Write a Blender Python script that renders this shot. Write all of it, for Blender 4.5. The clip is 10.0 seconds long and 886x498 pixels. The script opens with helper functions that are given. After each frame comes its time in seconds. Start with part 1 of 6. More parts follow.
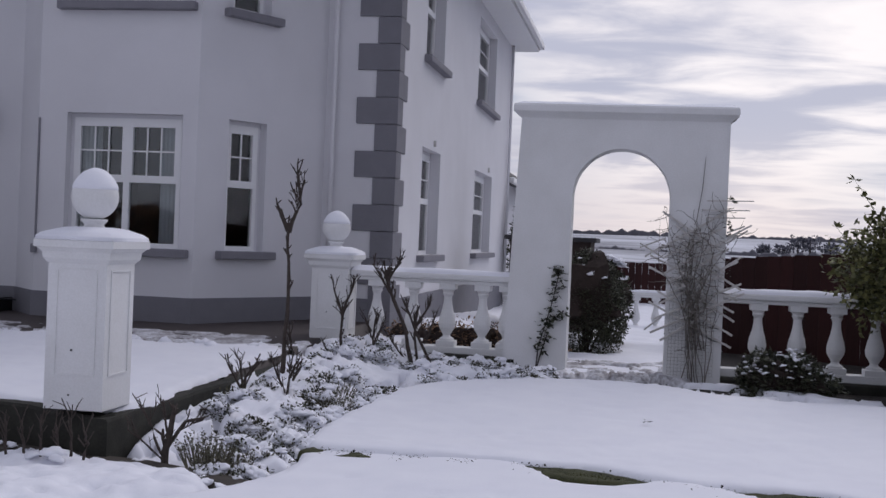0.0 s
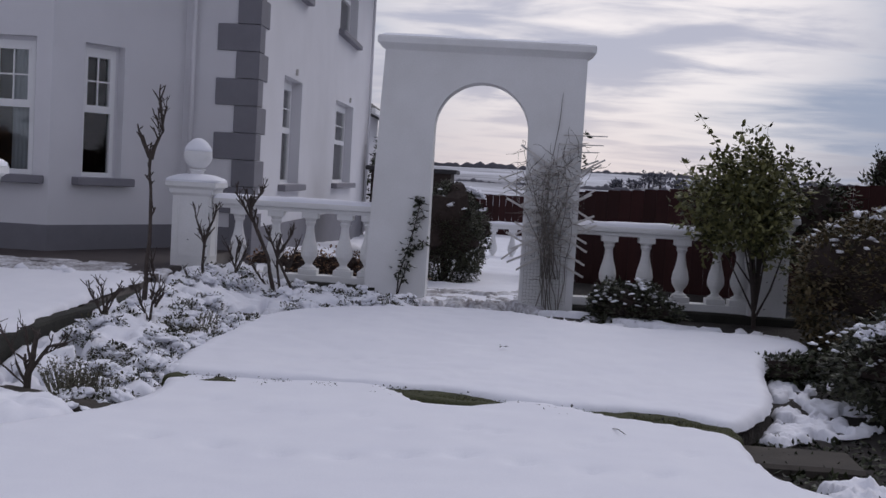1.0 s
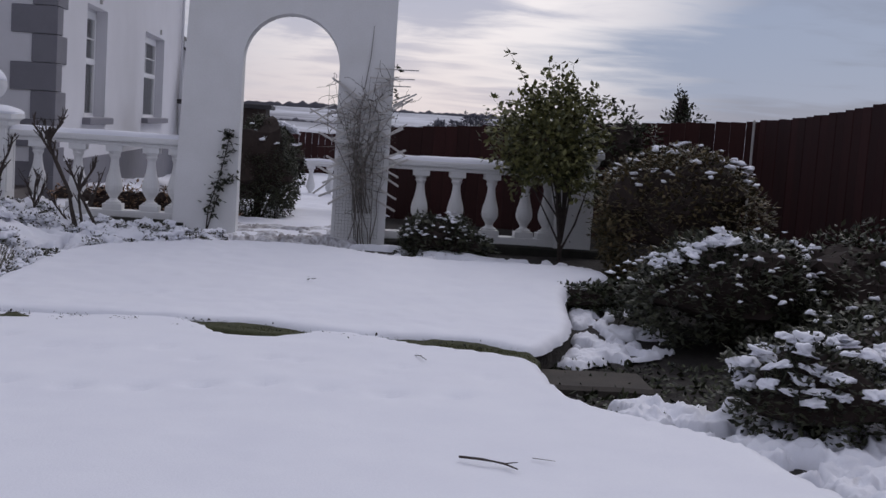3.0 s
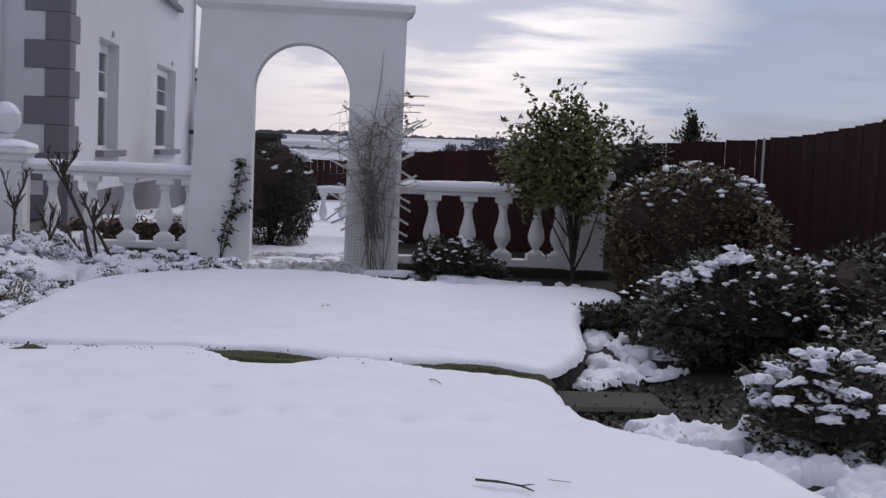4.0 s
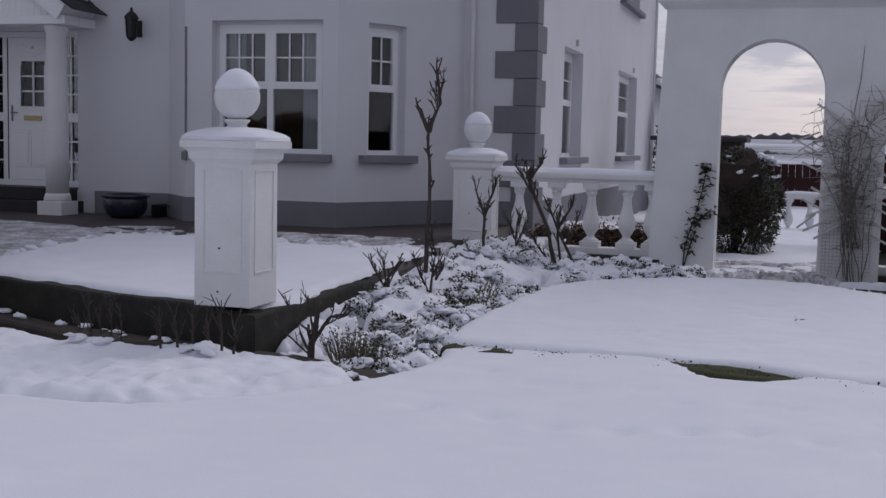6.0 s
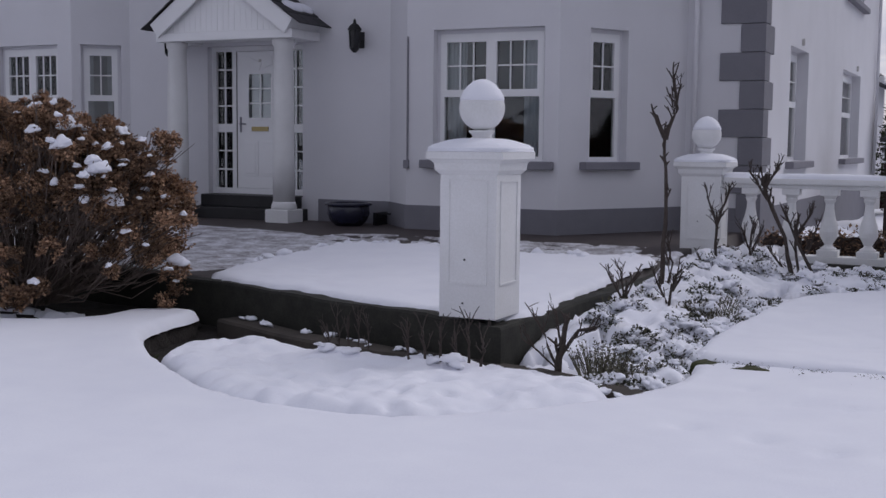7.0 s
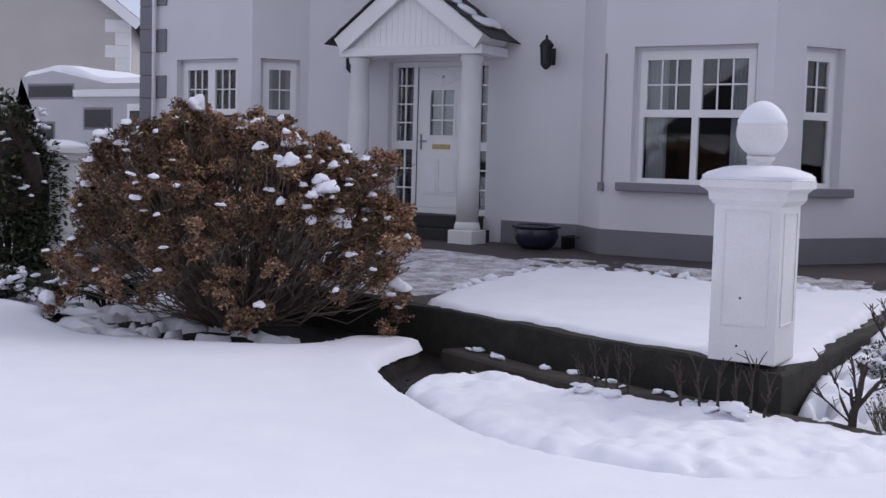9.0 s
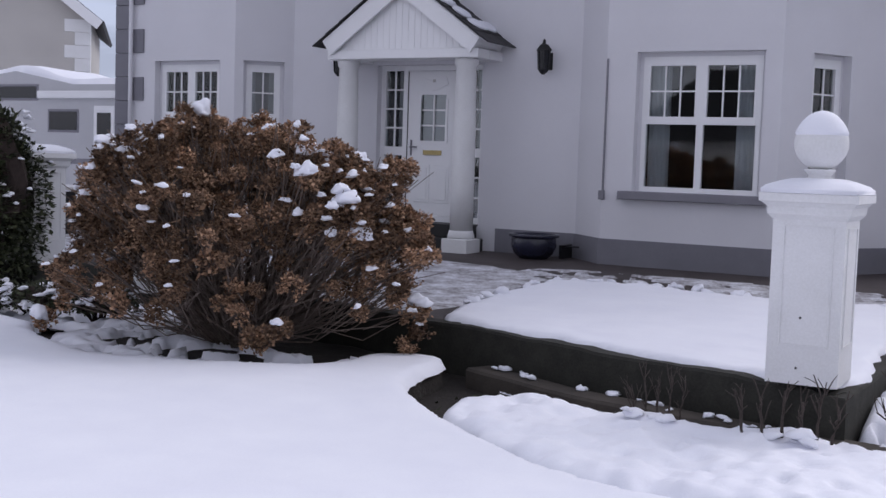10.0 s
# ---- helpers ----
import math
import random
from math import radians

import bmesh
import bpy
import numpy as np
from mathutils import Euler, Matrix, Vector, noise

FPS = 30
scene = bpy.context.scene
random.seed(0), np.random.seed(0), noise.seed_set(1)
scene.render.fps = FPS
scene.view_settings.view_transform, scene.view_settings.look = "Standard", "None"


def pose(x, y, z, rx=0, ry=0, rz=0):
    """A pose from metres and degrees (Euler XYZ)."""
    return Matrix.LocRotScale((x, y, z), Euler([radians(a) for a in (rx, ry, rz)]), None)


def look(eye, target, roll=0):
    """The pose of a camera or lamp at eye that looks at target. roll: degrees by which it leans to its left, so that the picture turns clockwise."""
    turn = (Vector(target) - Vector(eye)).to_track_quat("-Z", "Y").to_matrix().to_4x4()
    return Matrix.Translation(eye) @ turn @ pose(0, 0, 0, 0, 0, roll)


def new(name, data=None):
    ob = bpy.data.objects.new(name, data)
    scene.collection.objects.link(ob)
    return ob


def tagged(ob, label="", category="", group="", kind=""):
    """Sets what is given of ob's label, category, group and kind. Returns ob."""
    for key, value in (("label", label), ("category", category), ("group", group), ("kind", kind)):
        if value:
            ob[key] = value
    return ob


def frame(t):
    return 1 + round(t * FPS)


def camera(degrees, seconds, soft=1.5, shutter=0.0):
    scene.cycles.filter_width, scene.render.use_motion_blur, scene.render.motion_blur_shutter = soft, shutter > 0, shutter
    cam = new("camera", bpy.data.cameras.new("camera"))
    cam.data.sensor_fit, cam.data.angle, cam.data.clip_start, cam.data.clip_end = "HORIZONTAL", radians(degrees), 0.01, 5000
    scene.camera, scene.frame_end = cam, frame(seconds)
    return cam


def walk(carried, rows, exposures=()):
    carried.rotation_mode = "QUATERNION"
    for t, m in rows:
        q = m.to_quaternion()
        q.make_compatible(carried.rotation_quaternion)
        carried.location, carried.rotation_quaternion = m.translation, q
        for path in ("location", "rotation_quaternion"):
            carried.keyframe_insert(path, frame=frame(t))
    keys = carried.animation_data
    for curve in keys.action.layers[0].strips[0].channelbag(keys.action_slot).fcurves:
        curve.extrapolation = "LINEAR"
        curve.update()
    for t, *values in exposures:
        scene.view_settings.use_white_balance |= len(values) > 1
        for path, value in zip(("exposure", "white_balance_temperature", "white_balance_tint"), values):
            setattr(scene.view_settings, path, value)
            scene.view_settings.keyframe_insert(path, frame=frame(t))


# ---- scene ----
cam = camera(42.0, 10.0, soft=1.5)
PATH = [
    (0, (1.135, -3.319, 1.47), (0.792, -1.348, 1.451), 2.4),
    (0.5, (1.105, -3.531, 1.493), (0.907, -1.542, 1.431), 2.5),
    (1, (1.123, -3.534, 1.461), (1.029, -1.54, 1.335), 3.3),
    (1.5, (1.172, -3.522, 1.416), (1.146, -1.536, 1.185), 3.7),
    (2, (1.227, -3.482, 1.389), (1.318, -1.508, 1.083), 4.1),
    (2.5, (1.257, -3.49, 1.398), (1.435, -1.517, 1.124), 4.2),
    (2.7, (1.257, -3.507, 1.396), (1.462, -1.533, 1.15), 4.2),
    (3.8, (1.262, -3.59, 1.4), (1.474, -1.608, 1.235), 3.2),
    (4, (1.262, -3.575, 1.4), (1.452, -1.591, 1.231), 2.5),
    (4.5, (1.224, -3.544, 1.396), (1.309, -1.553, 1.218), 1.8),
    (5, (1.163, -3.392, 1.384), (1.01, -1.406, 1.201), 1.8),
    (5.5, (1.159, -3.244, 1.373), (0.801, -1.284, 1.193), 1.4),
    (6, (1.149, -3.218, 1.37), (0.569, -1.313, 1.187), 1.3),
    (6.2, (1.12, -3.199, 1.37), (0.428, -1.332, 1.185), 1.3),
    (7.3, (0.593, -3.241, 1.418), (-0.304, -1.462, 1.237), 0.6),
    (7.5, (0.501, -3.239, 1.41), (-0.384, -1.454, 1.229), 1.4),
    (8, (0.214, -3.217, 1.421), (-0.71, -1.453, 1.237), 2.5),
    (8.5, (-0.104, -3.116, 1.446), (-1.125, -1.401, 1.318), 3.0),
    (9, (-0.386, -3.194, 1.444), (-1.443, -1.504, 1.285), 1.6),
    (9.5, (-0.745, -3.18, 1.464), (-1.703, -1.431, 1.321), 1.9),
    (10, (-1.1, -3.105, 1.471), (-2.084, -1.37, 1.32), 1.9),
]
EXPOSURES = [(0.0, -0.1), (0.5, -0.18), (2.0, -0.3), (2.6, -0.3), (4.0, -0.05), (4.5, -0.1), (5.0, -0.28), (5.5, -0.36), (6.2, -0.3), (7.5, 0.0), (8.0, 0.06), (8.5, 0.34), (10.0, 0.42)]
walk(cam, [(t, look(eye, target, roll)) for t, eye, target, roll in PATH], EXPOSURES)

# ---- light ----
world = bpy.data.worlds.new("sky")
scene.world = world
world.use_nodes = True
wn, wl = world.node_tree.nodes, world.node_tree.links
wn.clear()
SUN_ELEV, SUN_ROT = radians(24), radians(28)


def build_sky():
    """Broken winter cloud over a clear sky: pale gaps low on the sunny side, blue-grey banks above."""
    out, bg = wn.new("ShaderNodeOutputWorld"), wn.new("ShaderNodeBackground")
    sky = wn.new("ShaderNodeTexSky")
    sky.sky_type, sky.sun_disc = "NISHITA", False
    sky.sun_elevation, sky.sun_rotation = SUN_ELEV, SUN_ROT
    sky.air_density, sky.dust_density = 1.0, 0.6
    coord, sep = wn.new("ShaderNodeTexCoord"), wn.new("ShaderNodeSeparateXYZ")
    wl.new(coord.outputs["Generated"], sep.inputs[0])

    def calc(op, a, b=None, c=None):
        n = wn.new("ShaderNodeMath")
        n.operation = op
        for i, v in enumerate((a, b, c)):
            if isinstance(v, (int, float)):
                n.inputs[i].default_value = v
            elif v is not None:
                wl.new(v, n.inputs[i])
        return n.outputs[0]

    def ranged(v, a, b, lo=0.0, hi=1.0):
        n = wn.new("ShaderNodeMapRange")
        n.interpolation_type = "SMOOTHSTEP"
        for i, q in enumerate((a, b, lo, hi)):
            n.inputs[i + 1].default_value = q
        wl.new(v, n.inputs[0])
        return n.outputs[0]

    def cloud(scale, stretch, shift, rough, warp):
        """Noise laid on a level cloud deck, so that it closes up towards the horizon."""
        up = calc("MAXIMUM", calc("ADD", sep.outputs[2], 0.10), 0.03)
        comb = wn.new("ShaderNodeCombineXYZ")
        wl.new(calc("DIVIDE", sep.outputs[0], up), comb.inputs[0])
        wl.new(calc("DIVIDE", sep.outputs[1], up), comb.inputs[1])
        mp = wn.new("ShaderNodeMapping")
        mp.inputs["Location"].default_value, mp.inputs["Scale"].default_value = shift, stretch
        wl.new(comb.outputs[0], mp.inputs[0])
        n = wn.new("ShaderNodeTexNoise")
        n.inputs["Scale"].default_value, n.inputs["Detail"].default_value = scale, 8.0
        n.inputs["Roughness"].default_value, n.inputs["Distortion"].default_value = rough, warp
        wl.new(mp.outputs[0], n.inputs[0])
        return n.outputs[0]

    def blend(f, a, b):
        n = wn.new("ShaderNodeMixRGB")
        for i, v in enumerate((f, a, b)):
            if isinstance(v, tuple):
                n.inputs[i].default_value = v
            elif isinstance(v, (int, float)):
                n.inputs[i].default_value = v
            else:
                wl.new(v, n.inputs[i])
        return n.outputs[0]

    scale = wn.new("ShaderNodeVectorMath")
    scale.operation, scale.inputs[3].default_value = "SCALE", 0.10
    wl.new(sky.outputs[0], scale.inputs[0])
    big = cloud(0.62, (1.0, 0.9, 1), CLOUD_AT, 0.5, 0.3)
    fine = cloud(1.9, (0.8, 1.3, 1), (7.1, 3.3, 0), 0.55, 0.5)
    both = calc("ADD", calc("MULTIPLY", big, 0.65), calc("MULTIPLY", fine, 0.35))
    # round the hidden sun the thin parts glow pale, away from it they stay blue-grey
    dot = wn.new("ShaderNodeVectorMath")
    dot.operation, dot.inputs[1].default_value = "DOT_PRODUCT", Vector((0.085, 1.0, 0.19)).normalized()
    wl.new(coord.outputs["Generated"], dot.inputs[0])
    wide, close = ranged(dot.outputs["Value"], 0.2, 1.0), ranged(calc("ADD", dot.outputs["Value"], calc("MULTIPLY", calc("SUBTRACT", both, 0.5), 0.10)), 0.957, 0.994)
    thick = ranged(both, 0.45, 0.60)
    pale = blend(close, blend(wide, (0.55, 0.56, 0.68, 1), (0.33, 0.40, 0.58, 1)), (1.15, 1.08, 1.10, 1))
    grey = blend(close, blend(wide, (0.40, 0.41, 0.51, 1), (0.26, 0.31, 0.45, 1)), (0.56, 0.57, 0.71, 1))
    deck = blend(thick, pale, grey)
    glow = wn.new("ShaderNodeVectorMath")
    glow.operation, glow.inputs[1].default_value = "DOT_PRODUCT", Vector((-0.02, 1.0, 0.06)).normalized()
    wl.new(coord.outputs["Generated"], glow.inputs[0])
    low = calc("MULTIPLY", ranged(sep.outputs[2], 0.12, 0.0, 0.0, 0.6), ranged(glow.outputs["Value"], 0.972, 0.995))
    deck = blend(low, deck, (0.92, 0.80, 0.82, 1))
    wl.new(blend(0.95, scale.outputs[0], deck), bg.inputs[0])
    bg.inputs[1].default_value = SKY
    wl.new(bg.outputs[0], out.inputs[0])


SKY, CLOUD_AT = 0.97, (2.3, 0.6, 0)
build_sky()
sun_data = bpy.data.lights.new("sun", "SUN")
sun_data.energy, sun_data.angle, sun_data.color = 1.15, radians(40), (1.0, 0.94, 0.96)
sun = new("sun", sun_data)
sun.matrix_world = look((12, 24, 22), (0, 3, 0))


# ---- materials ----
def mat(name, base, dark=None, rough=0.7, scale=6.0, fine=60.0, bump=0.2, depth=0.01, metal=0.0, amount=0.5, spread=0.0, spec=0.3, object_space=True, stretch=(1, 1, 1)):
    """Two scales of noise between two colours, with fine relief; spread varies the value from object to object."""
    m = bpy.data.materials.new(name)
    m.use_nodes = True
    n, l = m.node_tree.nodes, m.node_tree.links
    bsdf = n["Principled BSDF"]
    bsdf.inputs["Roughness"].default_value, bsdf.inputs["Metallic"].default_value = rough, metal
    bsdf.inputs["Specular IOR Level"].default_value = spec
    dark = dark or tuple(c * 0.8 for c in base)
    geo = n.new("ShaderNodeNewGeometry")
    mp = n.new("ShaderNodeMapping")
    mp.inputs["Scale"].default_value = stretch
    l.new(geo.outputs["Position"], mp.inputs[0])
    big, small = n.new("ShaderNodeTexNoise"), n.new("ShaderNodeTexNoise")
    for t, s, d in ((big, scale, 5), (small, fine, 4)):
        t.inputs["Scale"].default_value, t.inputs["Detail"].default_value = s, d
        l.new(mp.outputs[0], t.inputs[0])
    both = n.new("ShaderNodeMath")
    both.operation, both.inputs[1].default_value = "MULTIPLY_ADD", 0.6
    l.new(big.outputs[0], both.inputs[0])
    half = n.new("ShaderNodeMath")
    half.operation, half.inputs[1].default_value = "MULTIPLY", 0.4
    l.new(small.outputs[0], half.inputs[0])
    l.new(half.outputs[0], both.inputs[2])
    ramp = n.new("ShaderNodeValToRGB")
    e = ramp.color_ramp.elements
    e[0].position, e[0].color = 0.5 - 0.5 * (1 - amount), (*dark, 1)
    e[1].position, e[1].color = 0.5 + 0.35 * (1 - amount) + 0.05, (*base, 1)
    l.new(both.outputs[0], ramp.inputs[0])
    col = ramp.outputs[0]
    if spread:
        info, hsv = n.new("ShaderNodeObjectInfo"), n.new("ShaderNodeHueSaturation")
        rng = n.new("ShaderNodeMapRange")
        rng.inputs[3].default_value, rng.inputs[4].default_value = 1 - spread, 1 + spread
        l.new(info.outputs["Random"], rng.inputs[0])
        l.new(rng.outputs[0], hsv.inputs["Value"])
        l.new(col, hsv.inputs["Color"])
        col = hsv.outputs[0]
    l.new(col, bsdf.inputs["Base Color"])
    if bump:
        b = n.new("ShaderNodeBump")
        b.inputs["Strength"].default_value, b.inputs["Distance"].default_value = bump, depth
        l.new(both.outputs[0], b.inputs["Height"])
        l.new(b.outputs[0], bsdf.inputs["Normal"])
    return m


def leafy(name, light, dark, rough=0.5, lo=0.35):
    """Foliage: each small piece takes its own shade."""
    m = bpy.data.materials.new(name)
    m.use_nodes = True
    n, l = m.node_tree.nodes, m.node_tree.links
    bsdf = n["Principled BSDF"]
    bsdf.inputs["Roughness"].default_value = rough
    bsdf.inputs["Specular IOR Level"].default_value = 0.25
    geo, ramp = n.new("ShaderNodeNewGeometry"), n.new("ShaderNodeValToRGB")
    e = ramp.color_ramp.elements
    e[0].position, e[0].color = lo - 0.3, (*dark, 1)
    e[1].position, e[1].color = 1.0, (*light, 1)
    l.new(geo.outputs["Random Per Island"], ramp.inputs[0])
    l.new(ramp.outputs[0], bsdf.inputs["Base Color"])
    return m


def glass(name):
    m = bpy.data.materials.new(name)
    m.use_nodes = True
    n, l = m.node_tree.nodes, m.node_tree.links
    n.remove(n["Principled BSDF"])
    tr, gl, mix, fr = (n.new("ShaderNodeBsdf" + k) if k in ("Transparent", "Glossy") else n.new("ShaderNode" + k) for k in ("Transparent", "Glossy", "MixShader", "Fresnel"))
    tr.inputs[0].default_value, gl.inputs["Roughness"].default_value = (0.80, 0.83, 0.84, 1), 0.02
    gl.inputs[0].default_value = (0.9, 0.9, 0.9, 1)
    fr.inputs[0].default_value = 1.7
    l.new(fr.outputs[0], mix.inputs[0]), l.new(tr.outputs[0], mix.inputs[1]), l.new(gl.outputs[0], mix.inputs[2])
    l.new(mix.outputs[0], n["Material Output"].inputs[0])
    return m


M_SNOW = mat("snow", (0.86, 0.87, 0.92), (0.78, 0.79, 0.86), 0.65, 2.5, 90, 0.25, 0.012)
M_SNOW_THIN = mat("thin_snow", (0.78, 0.79, 0.84), (0.20, 0.18, 0.18), 0.7, 5, 28, 0.4, 0.01, amount=0.72)
M_RENDER = mat("white_masonry_paint", (0.705, 0.70, 0.73), (0.63, 0.625, 0.65), 0.85, 1.3, 130, 0.35, 0.006)
M_WHITE = mat("white_cast_stone_paint", (0.79, 0.79, 0.80), (0.64, 0.64, 0.63), 0.75, 2.2, 70, 0.25, 0.006)
M_GREY = mat("grey_masonry_paint", (0.215, 0.212, 0.235), (0.175, 0.172, 0.195), 0.8, 4, 90, 0.3, 0.005)
M_SILL = mat("grey_sill_paint", (0.24, 0.235, 0.26), (0.19, 0.185, 0.21), 0.75, 4, 80, 0.2, 0.004)
M_PVC = mat("white_frame_plastic", (0.82, 0.82, 0.83), (0.78, 0.78, 0.79), 0.35, 3, 60, 0.03, 0.002, spec=0.5)
M_GLASS = glass("window_glass")
M_CURTAIN = mat("pale_curtain_cloth", (0.80, 0.80, 0.81), (0.62, 0.62, 0.64), 0.9, 8, 90, 0.2, 0.004, stretch=(1, 1, 0.2))
# dimness of the unlit rooms is put into this near-black colour
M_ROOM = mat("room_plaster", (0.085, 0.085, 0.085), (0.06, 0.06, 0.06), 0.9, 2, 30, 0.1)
M_SLATE = mat("dark_roof_tile", (0.045, 0.042, 0.045), (0.02, 0.02, 0.022), 0.7, 8, 80, 0.4, 0.006, spread=0.25)
M_BLACK = mat("black_metal_paint", (0.02, 0.02, 0.022), (0.012, 0.012, 0.013), 0.45, 10, 90, 0.1, 0.002)
M_STEP = mat("dark_wet_step_tile", (0.03, 0.029, 0.03), (0.018, 0.017, 0.018), 0.5, 6, 70, 0.3, 0.004)
M_PAVER = mat("wet_brick_paver", (0.062, 0.050, 0.047), (0.030, 0.025, 0.025), 0.6, 5, 60, 0.4, 0.004, spread=0.35)
M_SOIL = mat("wet_dark_soil", (0.040, 0.034, 0.030), (0.014, 0.012, 0.011), 0.9, 6, 45, 1.0, 0.03)
M_KERB = mat("mossy_dark_kerb", (0.045, 0.044, 0.036), (0.014, 0.014, 0.012), 0.85, 7, 60, 0.6, 0.01)
M_EDGE = mat("stained_concrete_edging", (0.075, 0.064, 0.054), (0.032, 0.028, 0.024), 0.85, 5, 70, 0.5, 0.006)
M_GRASS = mat("winter_grass", (0.075, 0.078, 0.034), (0.03, 0.034, 0.016), 0.9, 14, 120, 0.8, 0.02)
# pale blue-grey: distance haze is mixed into the hedgerow colour
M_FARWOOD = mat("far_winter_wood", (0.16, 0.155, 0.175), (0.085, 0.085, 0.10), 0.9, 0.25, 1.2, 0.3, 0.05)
M_FIELD = mat("far_snowy_field", (0.70, 0.71, 0.76), (0.22, 0.22, 0.24), 0.85, 0.018, 0.12, 0.1, 0.05, amount=0.75, stretch=(0.5, 1.6, 1))
M_FENCE = mat("red_brown_fence_stain", (0.045, 0.012, 0.011), (0.025, 0.008, 0.0075), 0.8, 3, 50, 0.4, 0.004, spread=0.22, stretch=(1, 1, 0.15))
M_BARK = mat("grey_brown_bark", (0.085, 0.068, 0.06), (0.035, 0.028, 0.025), 0.9, 20, 90, 0.6, 0.006)
M_TWIG = mat("dry_twig", (0.20, 0.178, 0.16), (0.09, 0.08, 0.072), 0.9, 20, 90, 0.4, 0.004)
M_STEM = mat("dry_hydrangea_stem", (0.21, 0.165, 0.14), (0.09, 0.07, 0.06), 0.9, 20, 90, 0.4, 0.004)
M_LATTICE = mat("weathered_white_lattice", (0.66, 0.64, 0.62), (0.42, 0.40, 0.38), 0.8, 8, 60, 0.3, 0.003)
M_POT = mat("blue_black_glaze", (0.02, 0.022, 0.05), (0.012, 0.012, 0.02), 0.25, 5, 40, 0.05, 0.002, spec=0.6)
M_BRASS = mat("dull_brass", (0.42, 0.34, 0.16), (0.3, 0.24, 0.11), 0.4, 10, 60, 0.1, 0.001, metal=0.8)
M_HOUSE2 = mat("cream_render", (0.50, 0.48, 0.45), (0.43, 0.41, 0.39), 0.85, 1, 90, 0.3, 0.005)
M_VAN = mat("white_van_shell", (0.50, 0.50, 0.52), (0.42, 0.42, 0.44), 0.4, 2, 40, 0.05, 0.003, spec=0.5)
M_DARKGLASS = mat("dark_tinted_glass", (0.012, 0.013, 0.016), (0.01, 0.01, 0.012), 0.12, 3, 30, 0.0, spec=0.6)
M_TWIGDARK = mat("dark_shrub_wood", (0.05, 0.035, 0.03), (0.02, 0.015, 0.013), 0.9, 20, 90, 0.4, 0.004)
L_CAMELLIA = leafy("glossy_evergreen_leaf", (0.22, 0.215, 0.085), (0.05, 0.056, 0.026), 0.5)
L_ROUND = leafy("bronze_green_leaf", (0.155, 0.118, 0.058), (0.028, 0.028, 0.016), 0.55)
L_DARK = leafy("dark_evergreen_leaf", (0.085, 0.090, 0.056), (0.020, 0.022, 0.016), 0.5)
L_HEDGE = leafy("hedge_leaf", (0.070, 0.080, 0.040), (0.015, 0.019, 0.012), 0.55)
def dried_heads(name):
    """Dried petals: tan to dark brown, shifting from head to head and from petal to petal."""
    m = leafy(name, (0.40, 0.25, 0.155), (0.075, 0.045, 0.032), 0.9)
    n, l = m.node_tree.nodes, m.node_tree.links
    info, hsv, rng = n.new("ShaderNodeObjectInfo"), n.new("ShaderNodeHueSaturation"), n.new("ShaderNodeMapRange")
    rng.inputs[3].default_value, rng.inputs[4].default_value = 0.5, 1.6
    l.new(info.outputs["Random"], rng.inputs[0])
    l.new(rng.outputs[0], hsv.inputs["Value"])
    bsdf = n["Principled BSDF"]
    l.new(bsdf.inputs["Base Color"].links[0].from_socket, hsv.inputs["Color"])
    l.new(hsv.outputs[0], bsdf.inputs["Base Color"])
    return m


L_HYDRANGEA = dried_heads("dried_flower_petal")
L_GREY = leafy("grey_green_leaf", (0.19, 0.18, 0.13), (0.06, 0.055, 0.042), 0.85)
L_BED = leafy("dark_heather_leaf", (0.10, 0.095, 0.06), (0.02, 0.019, 0.014), 0.85)
# skyline crowns, lightened and blued in the colour to suggest haze
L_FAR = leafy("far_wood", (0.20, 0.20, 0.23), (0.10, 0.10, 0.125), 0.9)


# ---- building blocks ----
def part(name, bm, material, parent=None, label="", smooth=False):
    me = bpy.data.meshes.new(name)
    bm.to_mesh(me)
    bm.free()
    me.materials.append(material)
    if smooth:
        me.polygons.foreach_set("use_smooth", [True] * len(me.polygons))
    ob = new(name, me)
    if parent is not None:
        ob.parent = parent
    if label:
        ob["label"] = label
    return ob


def from_lists(name, verts, faces, material, parent=None, smooth=False):
    me = bpy.data.meshes.new(name)
    me.from_pydata(verts, [], faces)
    me.materials.append(material)
    if smooth:
        me.polygons.foreach_set("use_smooth", [True] * len(me.polygons))
    me.update()
    ob = new(name, me)
    if parent is not None:
        ob.parent = parent
    return ob


def twin(ob, m, parent=None):
    """Another object on the same mesh."""
    o = bpy.data.objects.new(ob.name, ob.data)
    scene.collection.objects.link(o)
    o.parent = parent if parent is not None else ob.parent
    o.matrix_local = m
    return o


def box(bm, x0, x1, y0, y1, z0, z1, bevel=0.0, m=None):
    vs = [bm.verts.new((x, y, z)) for x in (x0, x1) for y in (y0, y1) for z in (z0, z1)]
    if m is not None:
        for v in vs:
            v.co = m @ v.co
    fs = [bm.faces.new([vs[i] for i in f]) for f in ((0, 1, 3, 2), (4, 6, 7, 5), (0, 4, 5, 1), (2, 3, 7, 6), (0, 2, 6, 4), (1, 5, 7, 3))]
    if bevel:
        es = list({e for f in fs for e in f.edges})
        bmesh.ops.bevel(bm, geom=es, offset=bevel, segments=2, affect="EDGES", profile=0.5)
    return bm


def boxed(*a, **k):
    return box(bmesh.new(), *a, **k)


